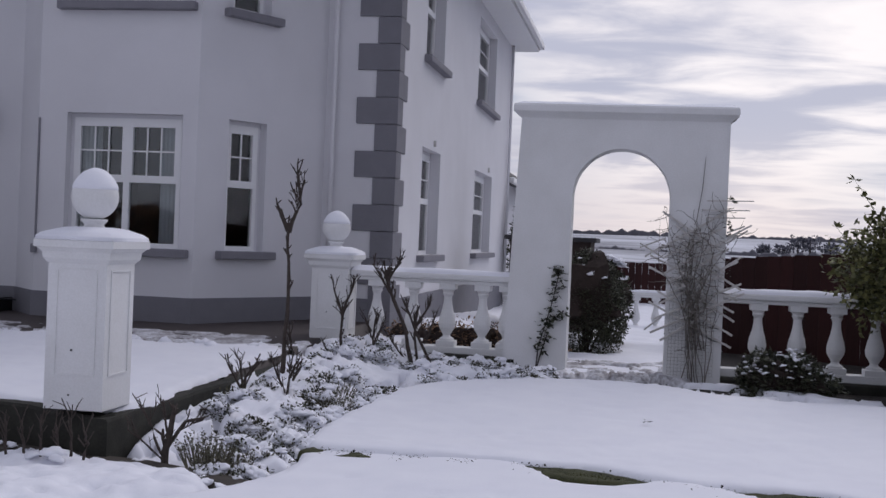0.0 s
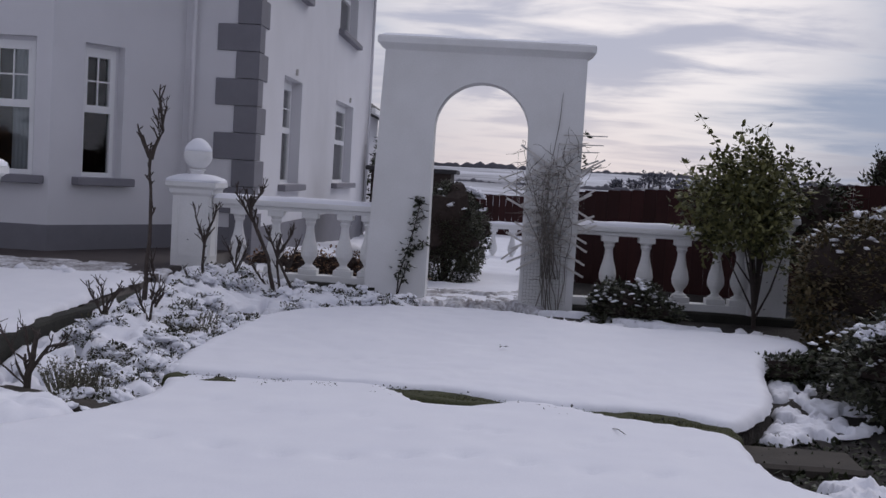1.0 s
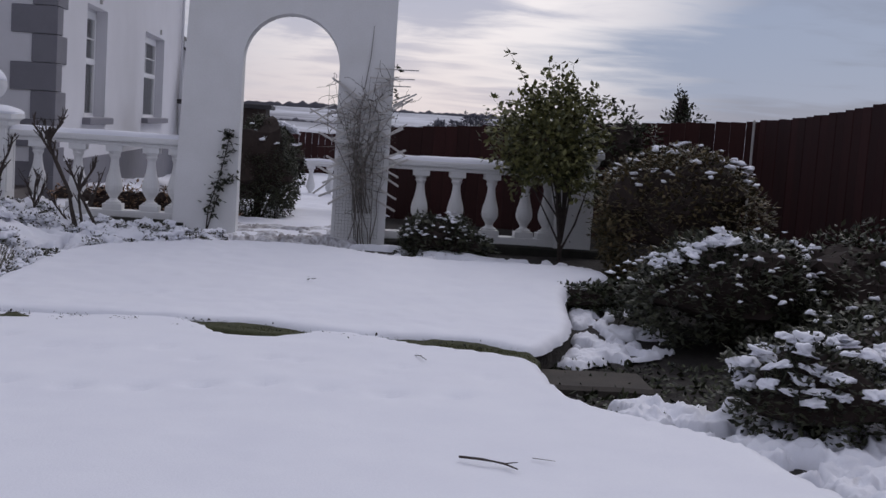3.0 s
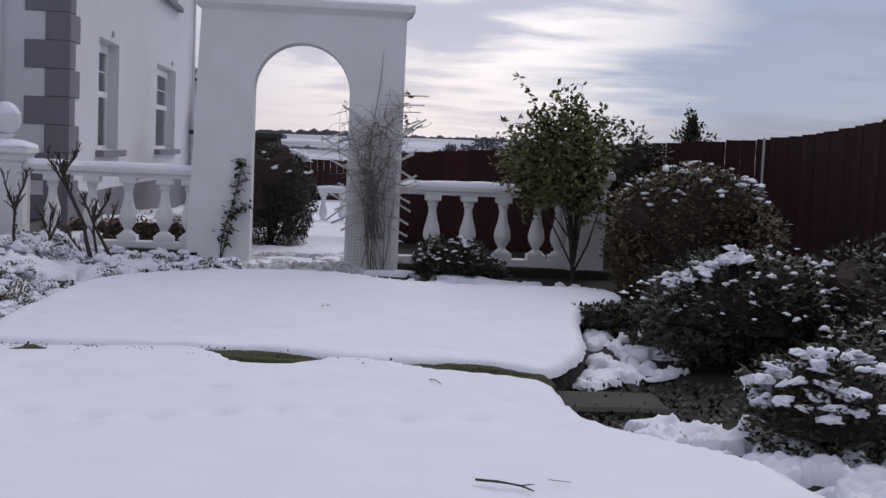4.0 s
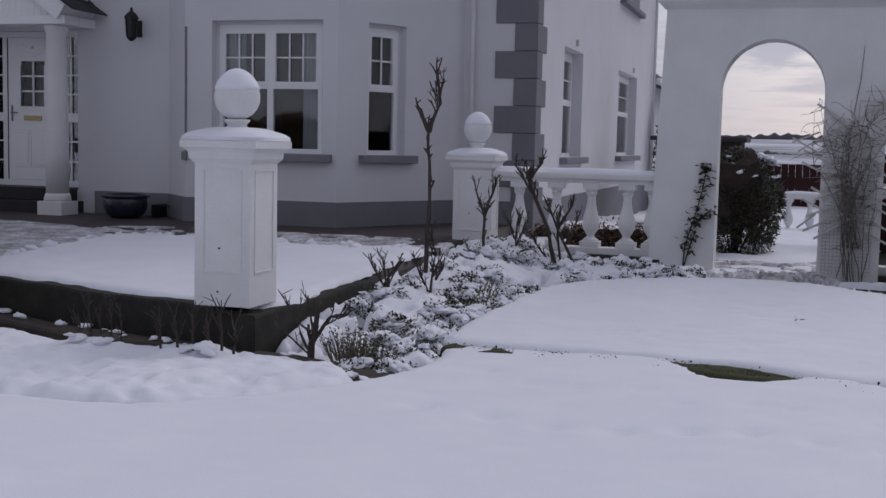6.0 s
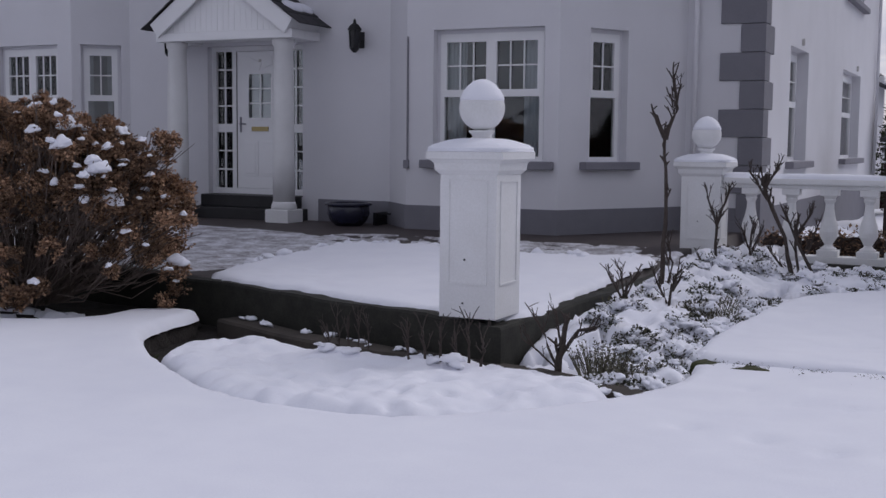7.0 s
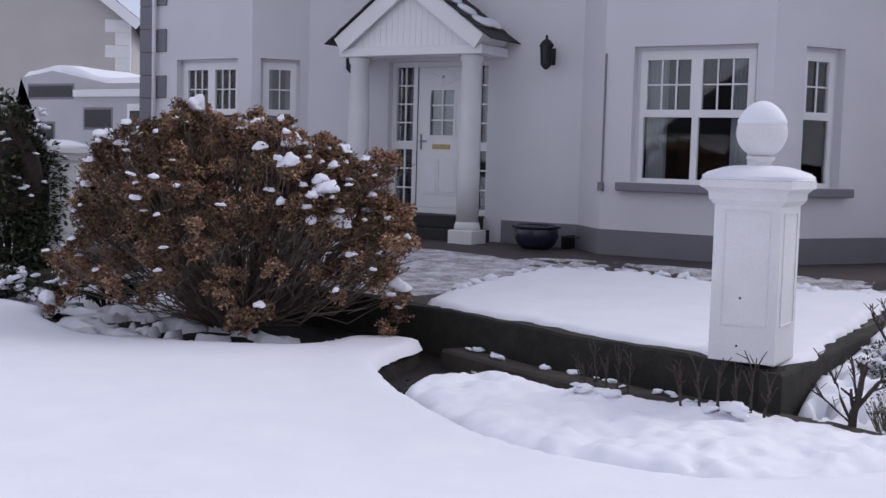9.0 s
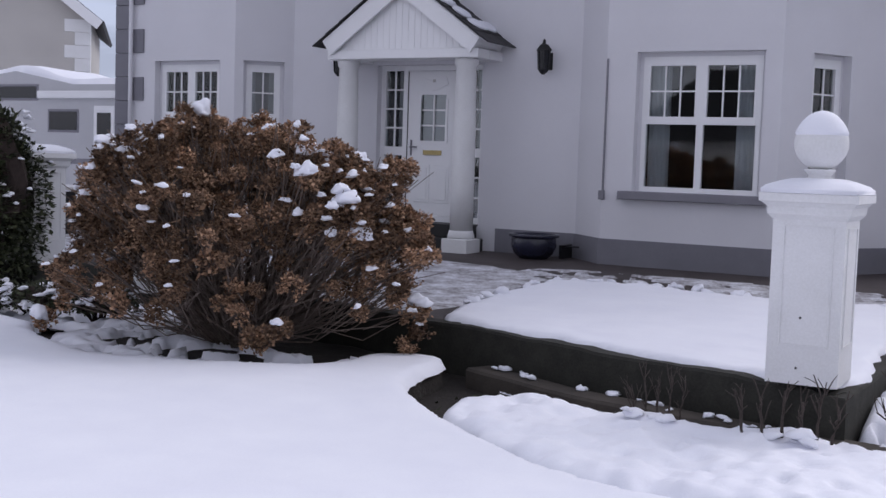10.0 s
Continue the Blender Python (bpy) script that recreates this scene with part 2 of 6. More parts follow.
def turned(profile, sides=24, square=()):
    """A turned solid from rows (radius, height)."""
    bm = bmesh.new()
    rings = [[bm.verts.new((r * math.cos(2 * math.pi * i / sides), r * math.sin(2 * math.pi * i / sides), z)) for i in range(sides)] for r, z in profile]
    for a, b in zip(rings, rings[1:]):
        for i in range(sides):
            bm.faces.new((a[i], a[(i + 1) % sides], b[(i + 1) % sides], b[i]))
    bm.faces.new(list(reversed(rings[0])))
    bm.faces.new(rings[-1])
    return bm


def square_turned(profile):
    """Square courses from rows (half width, height)."""
    bm = bmesh.new()
    rings = [[bm.verts.new((sx * h, sy * h, z)) for sx, sy in ((-1, -1), (1, -1), (1, 1), (-1, 1))] for h, z in profile]
    for a, b in zip(rings, rings[1:]):
        for i in range(4):
            bm.faces.new((a[i], a[(i + 1) % 4], b[(i + 1) % 4], b[i]))
    bm.faces.new(list(reversed(rings[0])))
    bm.faces.new(rings[-1])
    return bm


def wall_mesh(length, z0, z1, thick, holes):
    """A wall along x from 0, its outer face at y=0, thickness towards +y, with openings (x0, x1, z0, z1) cut through."""
    bm = bmesh.new()
    us = sorted({0.0, length, *[h[0] for h in holes], *[h[1] for h in holes]})
    zs = sorted({z0, z1, *[h[2] for h in holes], *[h[3] for h in holes]})

    def solid(i, j):
        if not (0 <= i < len(us) - 1 and 0 <= j < len(zs) - 1):
            return False
        u, z = (us[i] + us[i + 1]) / 2, (zs[j] + zs[j + 1]) / 2
        return not any(a < u < b and c < z < d for a, b, c, d in holes)

    def quad(*ps):
        bm.faces.new([bm.verts.new(p) for p in ps])

    for i in range(len(us) - 1):
        for j in range(len(zs) - 1):
            if not solid(i, j):
                continue
            a, b, c, d = us[i], us[i + 1], zs[j], zs[j + 1]
            quad((a, 0, c), (b, 0, c), (b, 0, d), (a, 0, d))
            quad((b, thick, c), (a, thick, c), (a, thick, d), (b, thick, d))
            if not solid(i - 1, j):
                quad((a, thick, c), (a, 0, c), (a, 0, d), (a, thick, d))
            if not solid(i + 1, j):
                quad((b, 0, c), (b, thick, c), (b, thick, d), (b, 0, d))
            if not solid(i, j - 1):
                quad((a, thick, c), (b, thick, c), (b, 0, c), (a, 0, c))
            if not solid(i, j + 1):
                quad((a, 0, d), (b, 0, d), (b, thick, d), (a, thick, d))
    bmesh.ops.remove_doubles(bm, verts=bm.verts, dist=1e-5)
    return bm


def tube(bm, pts, radii, sides=6):
    """A tapering round limb through points."""
    pts = [Vector(p) for p in pts]
    rings = []
    for i, p in enumerate(pts):
        d = (pts[min(i + 1, len(pts) - 1)] - pts[max(i - 1, 0)]).normalized()
        u = d.orthogonal().normalized()
        w = d.cross(u)
        rings.append([bm.verts.new(p + radii[i] * (math.cos(2 * math.pi * k / sides) * u + math.sin(2 * math.pi * k / sides) * w)) for k in range(sides)])
    for a, b in zip(rings, rings[1:]):
        best = min(range(sides), key=lambda s: (a[0].co - b[s].co).length)
        for k in range(sides):
            bm.faces.new((a[k], a[(k + 1) % sides], b[(k + 1 + best) % sides], b[(k + best) % sides]))
    bm.faces.new(rings[-1])
    return bm


def wander(rng, start, way, length, steps, bend, lift=0.0):
    """Points of a crooked shoot."""
    p, d, out = Vector(start), Vector(way).normalized(), [Vector(start)]
    for _ in range(steps):
        d = (d + Vector((rng.uniform(-bend, bend), rng.uniform(-bend, bend), rng.uniform(-bend, bend) + lift))).normalized()
        p = p + d * (length / steps)
        out.append(p)
    return out


def leaves_at(rng, spots, size, verts, faces, flat=0.5, long=1.8):
    """Adds small folded leaves at the spots (place, outward way)."""
    for p, o in spots:
        u = Vector((rng.gauss(0, 1), rng.gauss(0, 1), rng.gauss(0, 1) * flat))
        u = (u + o * 0.6).normalized()
        w = u.cross(Vector((rng.gauss(0, 0.5), rng.gauss(0, 0.5), 1))).normalized()
        nrm = u.cross(w)
        s = size * rng.uniform(0.7, 1.3)
        i = len(verts)
        verts += [p, p + u * s * long * 0.5 + w * s * 0.45 + nrm * s * 0.12, p + u * s * long, p + u * s * long * 0.5 - w * s * 0.45 + nrm * s * 0.12]
        faces += [(i, i + 1, i + 2), (i, i + 2, i + 3)]


def lump(rng, bm, centre, rx, ry, rz, rough=0.18, sub=2, flat_bottom=False):
    """A soft uneven pillow of snow."""
    r = bmesh.ops.create_icosphere(bm, subdivisions=sub, radius=1.0)
    off = Vector((rng.uniform(-50, 50), rng.uniform(-50, 50), rng.uniform(-50, 50)))
    for v in r["verts"]:
        k = 1 + rough * 1.6 * noise.noise(v.co * 1.6 + off)
        c = v.co * k
        if c.z < 0:
            c.z *= 0.35
        v.co = Vector((centre[0] + c.x * rx, centre[1] + c.y * ry, centre[2] + c.z * rz))
    return bm


def inside_dist(poly, X, Y):
    """Signed distance to a closed outline (positive inside) and the nearest outline point."""
    P = np.array(poly, float)
    Q = np.roll(P, -1, axis=0)
    best, bx, by = np.full(X.shape, 1e9), np.zeros(X.shape), np.zeros(X.shape)
    odd = np.zeros(X.shape, bool)
    for (ax, ay), (cx, cy) in zip(P, Q):
        dx, dy = cx - ax, cy - ay
        t = np.clip(((X - ax) * dx + (Y - ay) * dy) / (dx * dx + dy * dy + 1e-12), 0, 1)
        px, py = ax + t * dx, ay + t * dy
        d = np.hypot(X - px, Y - py)
        k = d < best
        best[k], bx[k], by[k] = d[k], px[k], py[k]
        odd ^= ((ay > Y) != (cy > Y)) & (X < (cx - ax) * (Y - ay) / (cy - ay + 1e-12) + ax)
    return np.where(odd, best, -best), bx, by


def smooth_outline(pts, n=8, wobble=0.0, seed=0):
    """A closed Catmull-Rom outline with a small natural wobble."""
    rng, out, k = random.Random(seed), [], len(pts)
    for i in range(k):
        p0, p1, p2, p3 = (Vector(pts[(i + j) % k]) for j in (-1, 0, 1, 2))
        for s in range(n):
            t = s / n
            q = 0.5 * (2 * p1 + (p2 - p0) * t + (2 * p0 - 5 * p1 + 4 * p2 - p3) * t * t + (3 * p1 - p0 - 3 * p2 + p3) * t ** 3)
            out.append((q.x + rng.uniform(-wobble, wobble), q.y + rng.uniform(-wobble, wobble)))
    return out


def field(seed, X, Y, scale, octaves=3):
    """Smooth value noise on a grid of places."""
    rng, out, amp = np.random.RandomState(seed), np.zeros(X.shape), 1.0
    for o in range(octaves):
        T = rng.rand(64, 64)
        u, v = X * scale * 2 ** o + 900.3, Y * scale * 2 ** o + 900.7
        i, j = np.floor(u).astype(int), np.floor(v).astype(int)
        fu, fv = u - i, v - j
        fu, fv = fu * fu * (3 - 2 * fu), fv * fv * (3 - 2 * fv)
        g = lambda a, b: T[a % 64, b % 64]
        out += amp * ((g(i, j) * (1 - fu) + g(i + 1, j) * fu) * (1 - fv) + (g(i, j + 1) * (1 - fu) + g(i + 1, j + 1) * fu) * fv - 0.5)
        amp *= 0.5
    return out


def sheet(name, poly, base, thick, step, edge, material, seed=1, bumps=((0.9, 0.02),), dents=(), smooth=True, drop=0.0, holes=None):
    """A soft blanket over the ground inside an outline, thick in the middle, rounded down to its border."""
    P = np.array(poly)
    x = np.arange(P[:, 0].min() - step, P[:, 0].max() + 2 * step, step)
    y = np.arange(P[:, 1].min() - step, P[:, 1].max() + 2 * step, step)
    X, Y = np.meshgrid(x, y)
    D, BX, BY = inside_dist(poly, X, Y)
    keep = D > 0
    near = (~keep) & (D > -1.5 * step)
    X, Y = np.where(near, BX, X), np.where(near, BY, Y)
    D = np.where(near, 0, D)
    t = np.clip(D / edge, 0, 1)
    Z = base(X, Y) + thick * np.sqrt(np.clip(1 - (1 - t) ** 2, 0, 1)) - drop * (t <= 0)
    if holes is not None:
        # bare places: the blanket dips under the soil there
        h = np.clip((field(seed + 40, X, Y, 2.6, 3) + 1.1 * field(seed + 60, X, Y, 9.0, 2) + holes) * 3.2, -1, 1)
        Z -= np.where(h < 0.5, (0.5 - h) * (thick + 0.12), 0)
    for k, (s, a) in enumerate(bumps):
        Z += t * a * field(seed + k, X, Y, s, 3)
    for dx, dy, r, dp in dents:
        Z -= dp * np.exp(-((X - dx) ** 2 + (Y - dy) ** 2) / (r * r))
    F = keep[:-1, :-1] | keep[1:, :-1] | keep[:-1, 1:] | keep[1:, 1:]
    idx = np.arange(X.size).reshape(X.shape)
    q = np.stack([idx[:-1, :-1][F], idx[:-1, 1:][F], idx[1:, 1:][F], idx[1:, :-1][F]], 1)
    used, inv = np.unique(q, return_inverse=True)
    V = np.stack([X.ravel()[used], Y.ravel()[used], Z.ravel()[used]], 1)
    return from_lists(name, V.tolist(), inv.reshape(-1, 4).tolist(), material, smooth=smooth)


# ---- the ground ----
def ease(v, a, b):
    t = np.clip((v - a) / (b - a), 0, 1)
    return t * t * (3 - 2 * t)


def land_z(X, Y):
    """The lie of the land: rising to the arch, falling gently behind it and away over the fields."""
    z = -0.13 + 0.17 * ease(Y, 4.0, 8.6)
    z = z - 0.35 * ease(Y, 11.0, 24.0) - 5.0 * ease(Y, 40.0, 150.0)
    return z + 11.0 * ease(Y, 170.0, 420.0)


def soil_z(X, Y):
    """Bare ground in the beds, dug lower than the lawns."""
    return land_z(X, Y) - 0.07 * (1 - ease(Y, 7.0, 9.0)) + 0.17 * ease(-X, 1.15, 1.75) * ease(Y, 3.75, 4.7) * (1 - ease(-X, 2.4, 2.5))


def build_ground():
    xs = np.concatenate([np.linspace(-900, -40, 30), np.linspace(-36, 30, 100), np.linspace(34, 900, 30)])
    ys = np.concatenate([np.linspace(-400, -20, 14), np.linspace(-16, 50, 100), np.linspace(55, 900, 60)])
    X, Y = np.meshgrid(xs, ys)
    Z = soil_z(X, Y) - 0.02
    idx = np.arange(X.size).reshape(X.shape)
    q = np.stack([idx[:-1, :-1].ravel(), idx[:-1, 1:].ravel(), idx[1:, 1:].ravel(), idx[1:, :-1].ravel()], 1)
    ob = from_lists("ground", np.stack([X.ravel(), Y.ravel(), Z.ravel()], 1).tolist(), q.tolist(), M_SOIL, smooth=True)
    return tagged(ob, "dark wet soil of the garden beds and land", "ground", kind="structure")


build_ground()


def lawn_z(X, Y):
    return -0.10 + 0.17 * ease(Y, 3.4, 8.5)


FRONT_LAWN = smooth_outline([(-26, -14), (-26, 5.0), (-13, 3.8), (-9.5, 3.85), (-8.6, 3.4), (-7.6, 3.0), (-6.87, 3.1), (-6.24, 3.32), (-5.88, 3.7), (-5.86, 4.2), (-5.6, 4.46), (-5.3, 4.4), (-5.2, 3.9), (-5.02, 3.4), (-4.45, 2.83), (-3.65, 2.26), (-3.1, 2.03), (-2.53, 2.0), (-2.08, 2.12), (-1.49, 2.67), (-1.13, 3.39), (-1.06, 3.9), (-1.1, 4.36), (-0.8, 4.47), (-0.3, 4.5), (0.3, 4.5), (0.56, 4.2), (0.68, 3.97), (0.92, 3.92), (1.15, 4.04), (1.3, 4.2), (1.65, 4.12), (1.95, 3.86), (2.41, 3.68), (2.65, 3.5), (2.66, 2.9), (2.76, 2.41), (2.99, 2.1), (3.21, 1.88), (3.37, 1.6), (3.45, 1.2), (3.65, 0.6), (3.95, -0.6), (4.3, -3), (5, -14)], 10, 0.012, 3)
UPPER_LAWN = smooth_outline([(-1.12, 4.42), (-1.2, 4.8), (-1.2, 5.4), (-1.1, 6.2), (-0.98, 6.8), (-0.82, 7.2), (-0.38, 7.55), (0.34, 7.97), (0.96, 8.02), (1.4, 7.95), (1.8, 7.65), (2.33, 7.45), (2.9, 7.42), (3.45, 7.4), (3.9, 7.2), (3.95, 6.8), (3.55, 6.4), (3.34, 5.86), (3.25, 5.3), (3.17, 4.8), (3.0, 4.32), (2.74, 3.86), (2.6, 3.82), (2.39, 4.0), (2.09, 4.06), (1.63, 4.04), (1.26, 4.15), (0.86, 4.36), (0.47, 4.38), (-0.3, 4.37), (-0.85, 4.34)], 10, 0.012, 5)
prints = [(-0.71 + 0.345 * k + 0.05 * math.sin(k * 7), 2.47 + 0.08 * math.cos(k * 5), 0.07, 0.05) for k in range(9)]
prints += [(-0.6 + 0.31 * k + 0.09 * math.sin(k * 3), 3.5 - 0.06 * k + 0.12 * math.cos(k * 4), 0.05, 0.028) for k in range(10)]
lawn_marks = [(-0.2 + 0.09 * k, 5.2 + 0.1 * math.sin(k * 9), 0.03, 0.02) for k in range(6)]
turf_z = lambda X, Y: np.maximum(land_z(X, Y) + 0.055, lawn_z(X, Y))
tagged(sheet("turf", FRONT_LAWN, lambda X, Y: land_z(X, Y) + 0.04, 0.02, 0.07, 0.03, M_SOIL, 9, ((3.0, 0.01),), drop=0.2), "dark cut edge of the front lawn", "turf", kind="structure")
tagged(sheet("turf", UPPER_LAWN, turf_z, 0.01, 0.045, 0.02, M_SOIL, 10, ((3.0, 0.01),), drop=0.3), "dark cut edge of the lawn", "turf", kind="structure")
tagged(sheet("lawn_snow", FRONT_LAWN, lambda X, Y: land_z(X, Y) + 0.045, 0.075, 0.06, 0.07, M_SNOW, 11, ((0.35, 0.05), (1.6, 0.012), (9, 0.006)), prints), "smooth unbroken snow over the front lawn", "snow", kind="structure")
tagged(sheet("lawn_snow", UPPER_LAWN, lambda X, Y: turf_z(X, Y) + 0.01, 0.075, 0.045, 0.09, M_SNOW, 21, ((0.4, 0.04), (1.6, 0.012), (9, 0.012)), lawn_marks), "smooth snow over the lawn before the arch", "snow", kind="structure")
LAWN_TURF = smooth_outline([(-1.0, 4.2), (-1.0, 4.5), (0.4, 4.5), (1.2, 4.3), (2.4, 4.1), (2.7, 3.85), (2.66, 3.45), (2.3, 3.6), (1.2, 3.9), (0.4, 4.1)], 6, 0.01, 8)
tagged(sheet("lawn", LAWN_TURF, lambda X, Y: turf_z(X, Y) - 0.005, 0.05, 0.03, 0.06, M_GRASS, 23, ((6.0, 0.02),), drop=0.1), "short green turf showing at the snow's edge", "grass", kind="structure")

# snow lying in the beds
BED_LEFT = smooth_outline([(-4.46, 2.93), (-4.68, 3.42), (-4.5, 3.72), (-4.3, 3.87), (-3.92, 3.74), (-3.55, 3.72), (-3.0, 3.66), (-2.63, 3.74), (-2.3, 3.70), (-1.9, 3.62), (-1.56, 3.45), (-1.27, 3.12), (-1.5, 2.66), (-1.82, 2.27), (-2.1, 2.1), (-2.53, 1.98), (-3.1, 2.02), (-3.65, 2.26)], 10, 0.025, 31)
pits = [(-2.6, 2.7, 0.05, 0.05), (-2.25, 2.2, 0.05, 0.05), (-2.1, 2.55, 0.04, 0.04), (-1.9, 2.3, 0.05, 0.04), (-2.9, 2.1, 0.06, 0.04), (-2.45, 2.05, 0.05, 0.05), (-2.0, 2.25, 0.08, 0.05), (-3.2, 2.6, 0.04, 0.05), (-3.6, 2.9, 0.05, 0.05), (-2.3, 3.1, 0.05, 0.05), (-1.9, 2.8, 0.045, 0.06), (-2.75, 2.45, 0.05, 0.06), (-2.35, 2.5, 0.04, 0.06)]
tagged(sheet("bed_snow", BED_LEFT, lambda X, Y: land_z(X, Y) - 0.07, 0.165, 0.03, 0.13, M_SNOW, 33, ((1.4, 0.07), (5, 0.05), (13, 0.03)), pits), "lumpy snow with paw marks in the flower bed", "snow", kind="structure")


# ---- the raised terrace ----
def terrace_z(X, Y):
    return 0.17 + 0.13 * ease(Y, 4.5, 10.0)


TERRACE = [(-2.33, 3.95), (-2.33, 9.6), (-2.33, 11.9), (-17, 11.9), (-22, 10.6), (-21, 8.6), (-9.0, 5.85), (-5.3, 4.88), (-4.07, 4.45), (-3.0, 4.18)]
tagged(sheet("terrace", TERRACE, lambda X, Y: terrace_z(X, Y) - 0.03, 0.03, 0.10, 0.05, M_PAVER, 51, ((2.0, 0.004),), drop=0.4), "dark wet brick paving before the house", "terrace", kind="structure")


# ---- the house ----
house = tagged(new("house"), "two-storey white rendered house with grey quoins and plinth", "house")
HOUSE = [(-14.36, 9.95), (-12.05, 9.95), (-11.45, 10.55), (-6.91, 10.55), (-6.335, 9.95), (-4.25, 9.95), (-3.18, 11.79), (-2.20, 11.79), (-2.20, 24.5), (-14.36, 24.5)]
WALL_TOP, PLINTH = 6.14, 0.61


def wall_pose(i):
    (ax, ay), (bx, by) = HOUSE[i], HOUSE[(i + 1) % len(HOUSE)]
    return pose(ax, ay, 0, 0, 0, math.degrees(math.atan2(by - ay, bx - ax))), math.hypot(bx - ax, by - ay)


def window(m, u0, u1, z0, z1, lights, bars, seed, curtains=True, back=0.11):
    """A white casement set back in its opening: lights side by side, each with a barred top light over a plain one."""
    bm = bmesh.new()
    y0, y1, f = back, back + 0.06, 0.055
    rv = bmesh.new()
    box(rv, u0 - GAP, u0, y0 + 0.01, 0.28, z0, z1), box(rv, u1, u1 + GAP, y0 + 0.01, 0.28, z0, z1), box(rv, u0 - GAP, u1 + GAP, y0 + 0.01, 0.28, z1, z1 + GAP)
    zt = z0 + (z1 - z0) * 0.53
    box(bm, u0, u1, y0, y1, z0, z0 + f), box(bm, u0, u1, y0, y1, z1 - f, z1)
    box(bm, u0, u0 + f, y0, y1, z0 + f, z1 - f), box(bm, u1 - f, u1, y0, y1, z0 + f, z1 - f)
    w = (u1 - u0) / lights
    for k in range(1, lights):
        box(bm, u0 + k * w - 0.04, u0 + k * w + 0.04, y0, y1, z0 + f, z1 - f)
    for k in range(lights):
        a = u0 + k * w + (f if k == 0 else 0.04)
        b = u0 + (k + 1) * w - (f if k == lights - 1 else 0.04)
        box(bm, a, b, y0 - 0.006, y1 - 0.002, zt - 0.045, zt + 0.045)
        box(bm, a, b, y0 - 0.003, y1 - 0.004, z1 - f - 0.05, z1 - f)
        for q in (a, b - 0.03):
            box(bm, q, q + 0.03, y0 - 0.003, y1 - 0.004, zt + 0.045, z1 - f - 0.05)
    frame_ob = part("window", bm, M_PVC, house)
    frame_ob.matrix_local = m
    part("reveal", rv, M_RENDER, frame_ob)
    for k in range(lights):
        a = u0 + k * w + (f if k == 0 else 0.04)
        b = u0 + (k + 1) * w - (f if k == lights - 1 else 0.04)
        bar = bmesh.new()
        h = z1 - f - 0.05 - zt - 0.045
        for j in range(1, bars):
            q = a + 0.03 + (b - a - 0.06) * j / bars
            box(bar, q - 0.009, q + 0.009, y0 + 0.012, y0 + 0.03, zt + 0.045, z1 - f - 0.05)
        box(bar, a + 0.03, b - 0.03, y0 + 0.010, y0 + 0.028, zt + 0.045 + h * 0.5 - 0.009, zt + 0.045 + h * 0.5 + 0.009)
        part("glazing_bar", bar, M_PVC, frame_ob)
        for lo, hi in ((z0 + f, zt - 0.045), (zt + 0.045, z1 - f - 0.05)):
            g = part("pane", boxed(a, b, y0 + 0.034, y0 + 0.040, lo, hi), M_GLASS, frame_ob)
            g.visible_shadow = False
    if curtains:
        for a, b in ((u0 + 0.06, u0 + 0.06 + 0.17 * (u1 - u0)), (u1 - 0.06 - 0.17 * (u1 - u0), u1 - 0.06)):
            c = bmesh.new()
            n = 14
            cols = [[c.verts.new((a + (b - a) * i / n, 0.24 + 0.03 * math.sin(i * 2.1 + seed), z)) for z in (z0 + 0.02, (z0 + z1) / 2, z1 - 0.02)] for i in range(n + 1)]
            for p, q in zip(cols, cols[1:]):
                for r in range(2):
                    c.faces.new((p[r], q[r], q[r + 1], p[r + 1]))
            part("curtain", c, M_CURTAIN, frame_ob, "pale gathered curtain", smooth=True)
    sill = part("sill", boxed(u0 - 0.19, u1 + 0.19, -0.12, 0.11, z0 - 0.105, z0 - 0.004, 0.012), M_SILL, frame_ob, "grey painted stone sill")
    return frame_ob


WINDOWS = {0: [(0.82, 1.98)], 1: [(0.18, 0.67)], 4: [(0.43, 1.84)], 5: [(0.53, 1.05)], 7: [(1.95, 3.40), (7.35, 9.85)]}
GAP = 0.05
for i in range(len(HOUSE)):
    m, length = wall_pose(i)
    holes = []
    for a, b in WINDOWS.get(i, []):
        holes += [(a - GAP, b + GAP, 1.20, 2.785 + GAP), (a - GAP, b + GAP, 4.20, 5.80 + GAP)]
    if i == 2:
        holes.append((1.47, 3.13, 0.62, 2.78))
    w = part("wall", wall_mesh(length, -0.3, WALL_TOP, 0.28, holes), M_RENDER, house)
    w.matrix_local = m
    for k, (a, b, c, d) in enumerate(holes):
        if i == 2:
            continue
        wide = b - a > 0.9 and i != 7
        window(m, a + GAP, b - GAP, c, d - GAP, 2 if wide else 1, 3 if wide else 2, i + k, curtains=k % 2 == 0, back=0.165 if i == 7 else 0.11)
    base = bmesh.new()
    if i == 2:
        box(base, -0.02, 1.2, -0.022, 0.05, -0.3, PLINTH), box(base, 3.4, length, -0.022, 0.05, -0.3, PLINTH)
    else:
        box(base, -0.012, length + 0.012, -0.022, 0.05, -0.3, PLINTH)
    p = part("plinth", base, M_GREY, house, "grey painted plinth band")
    p.matrix_local = m

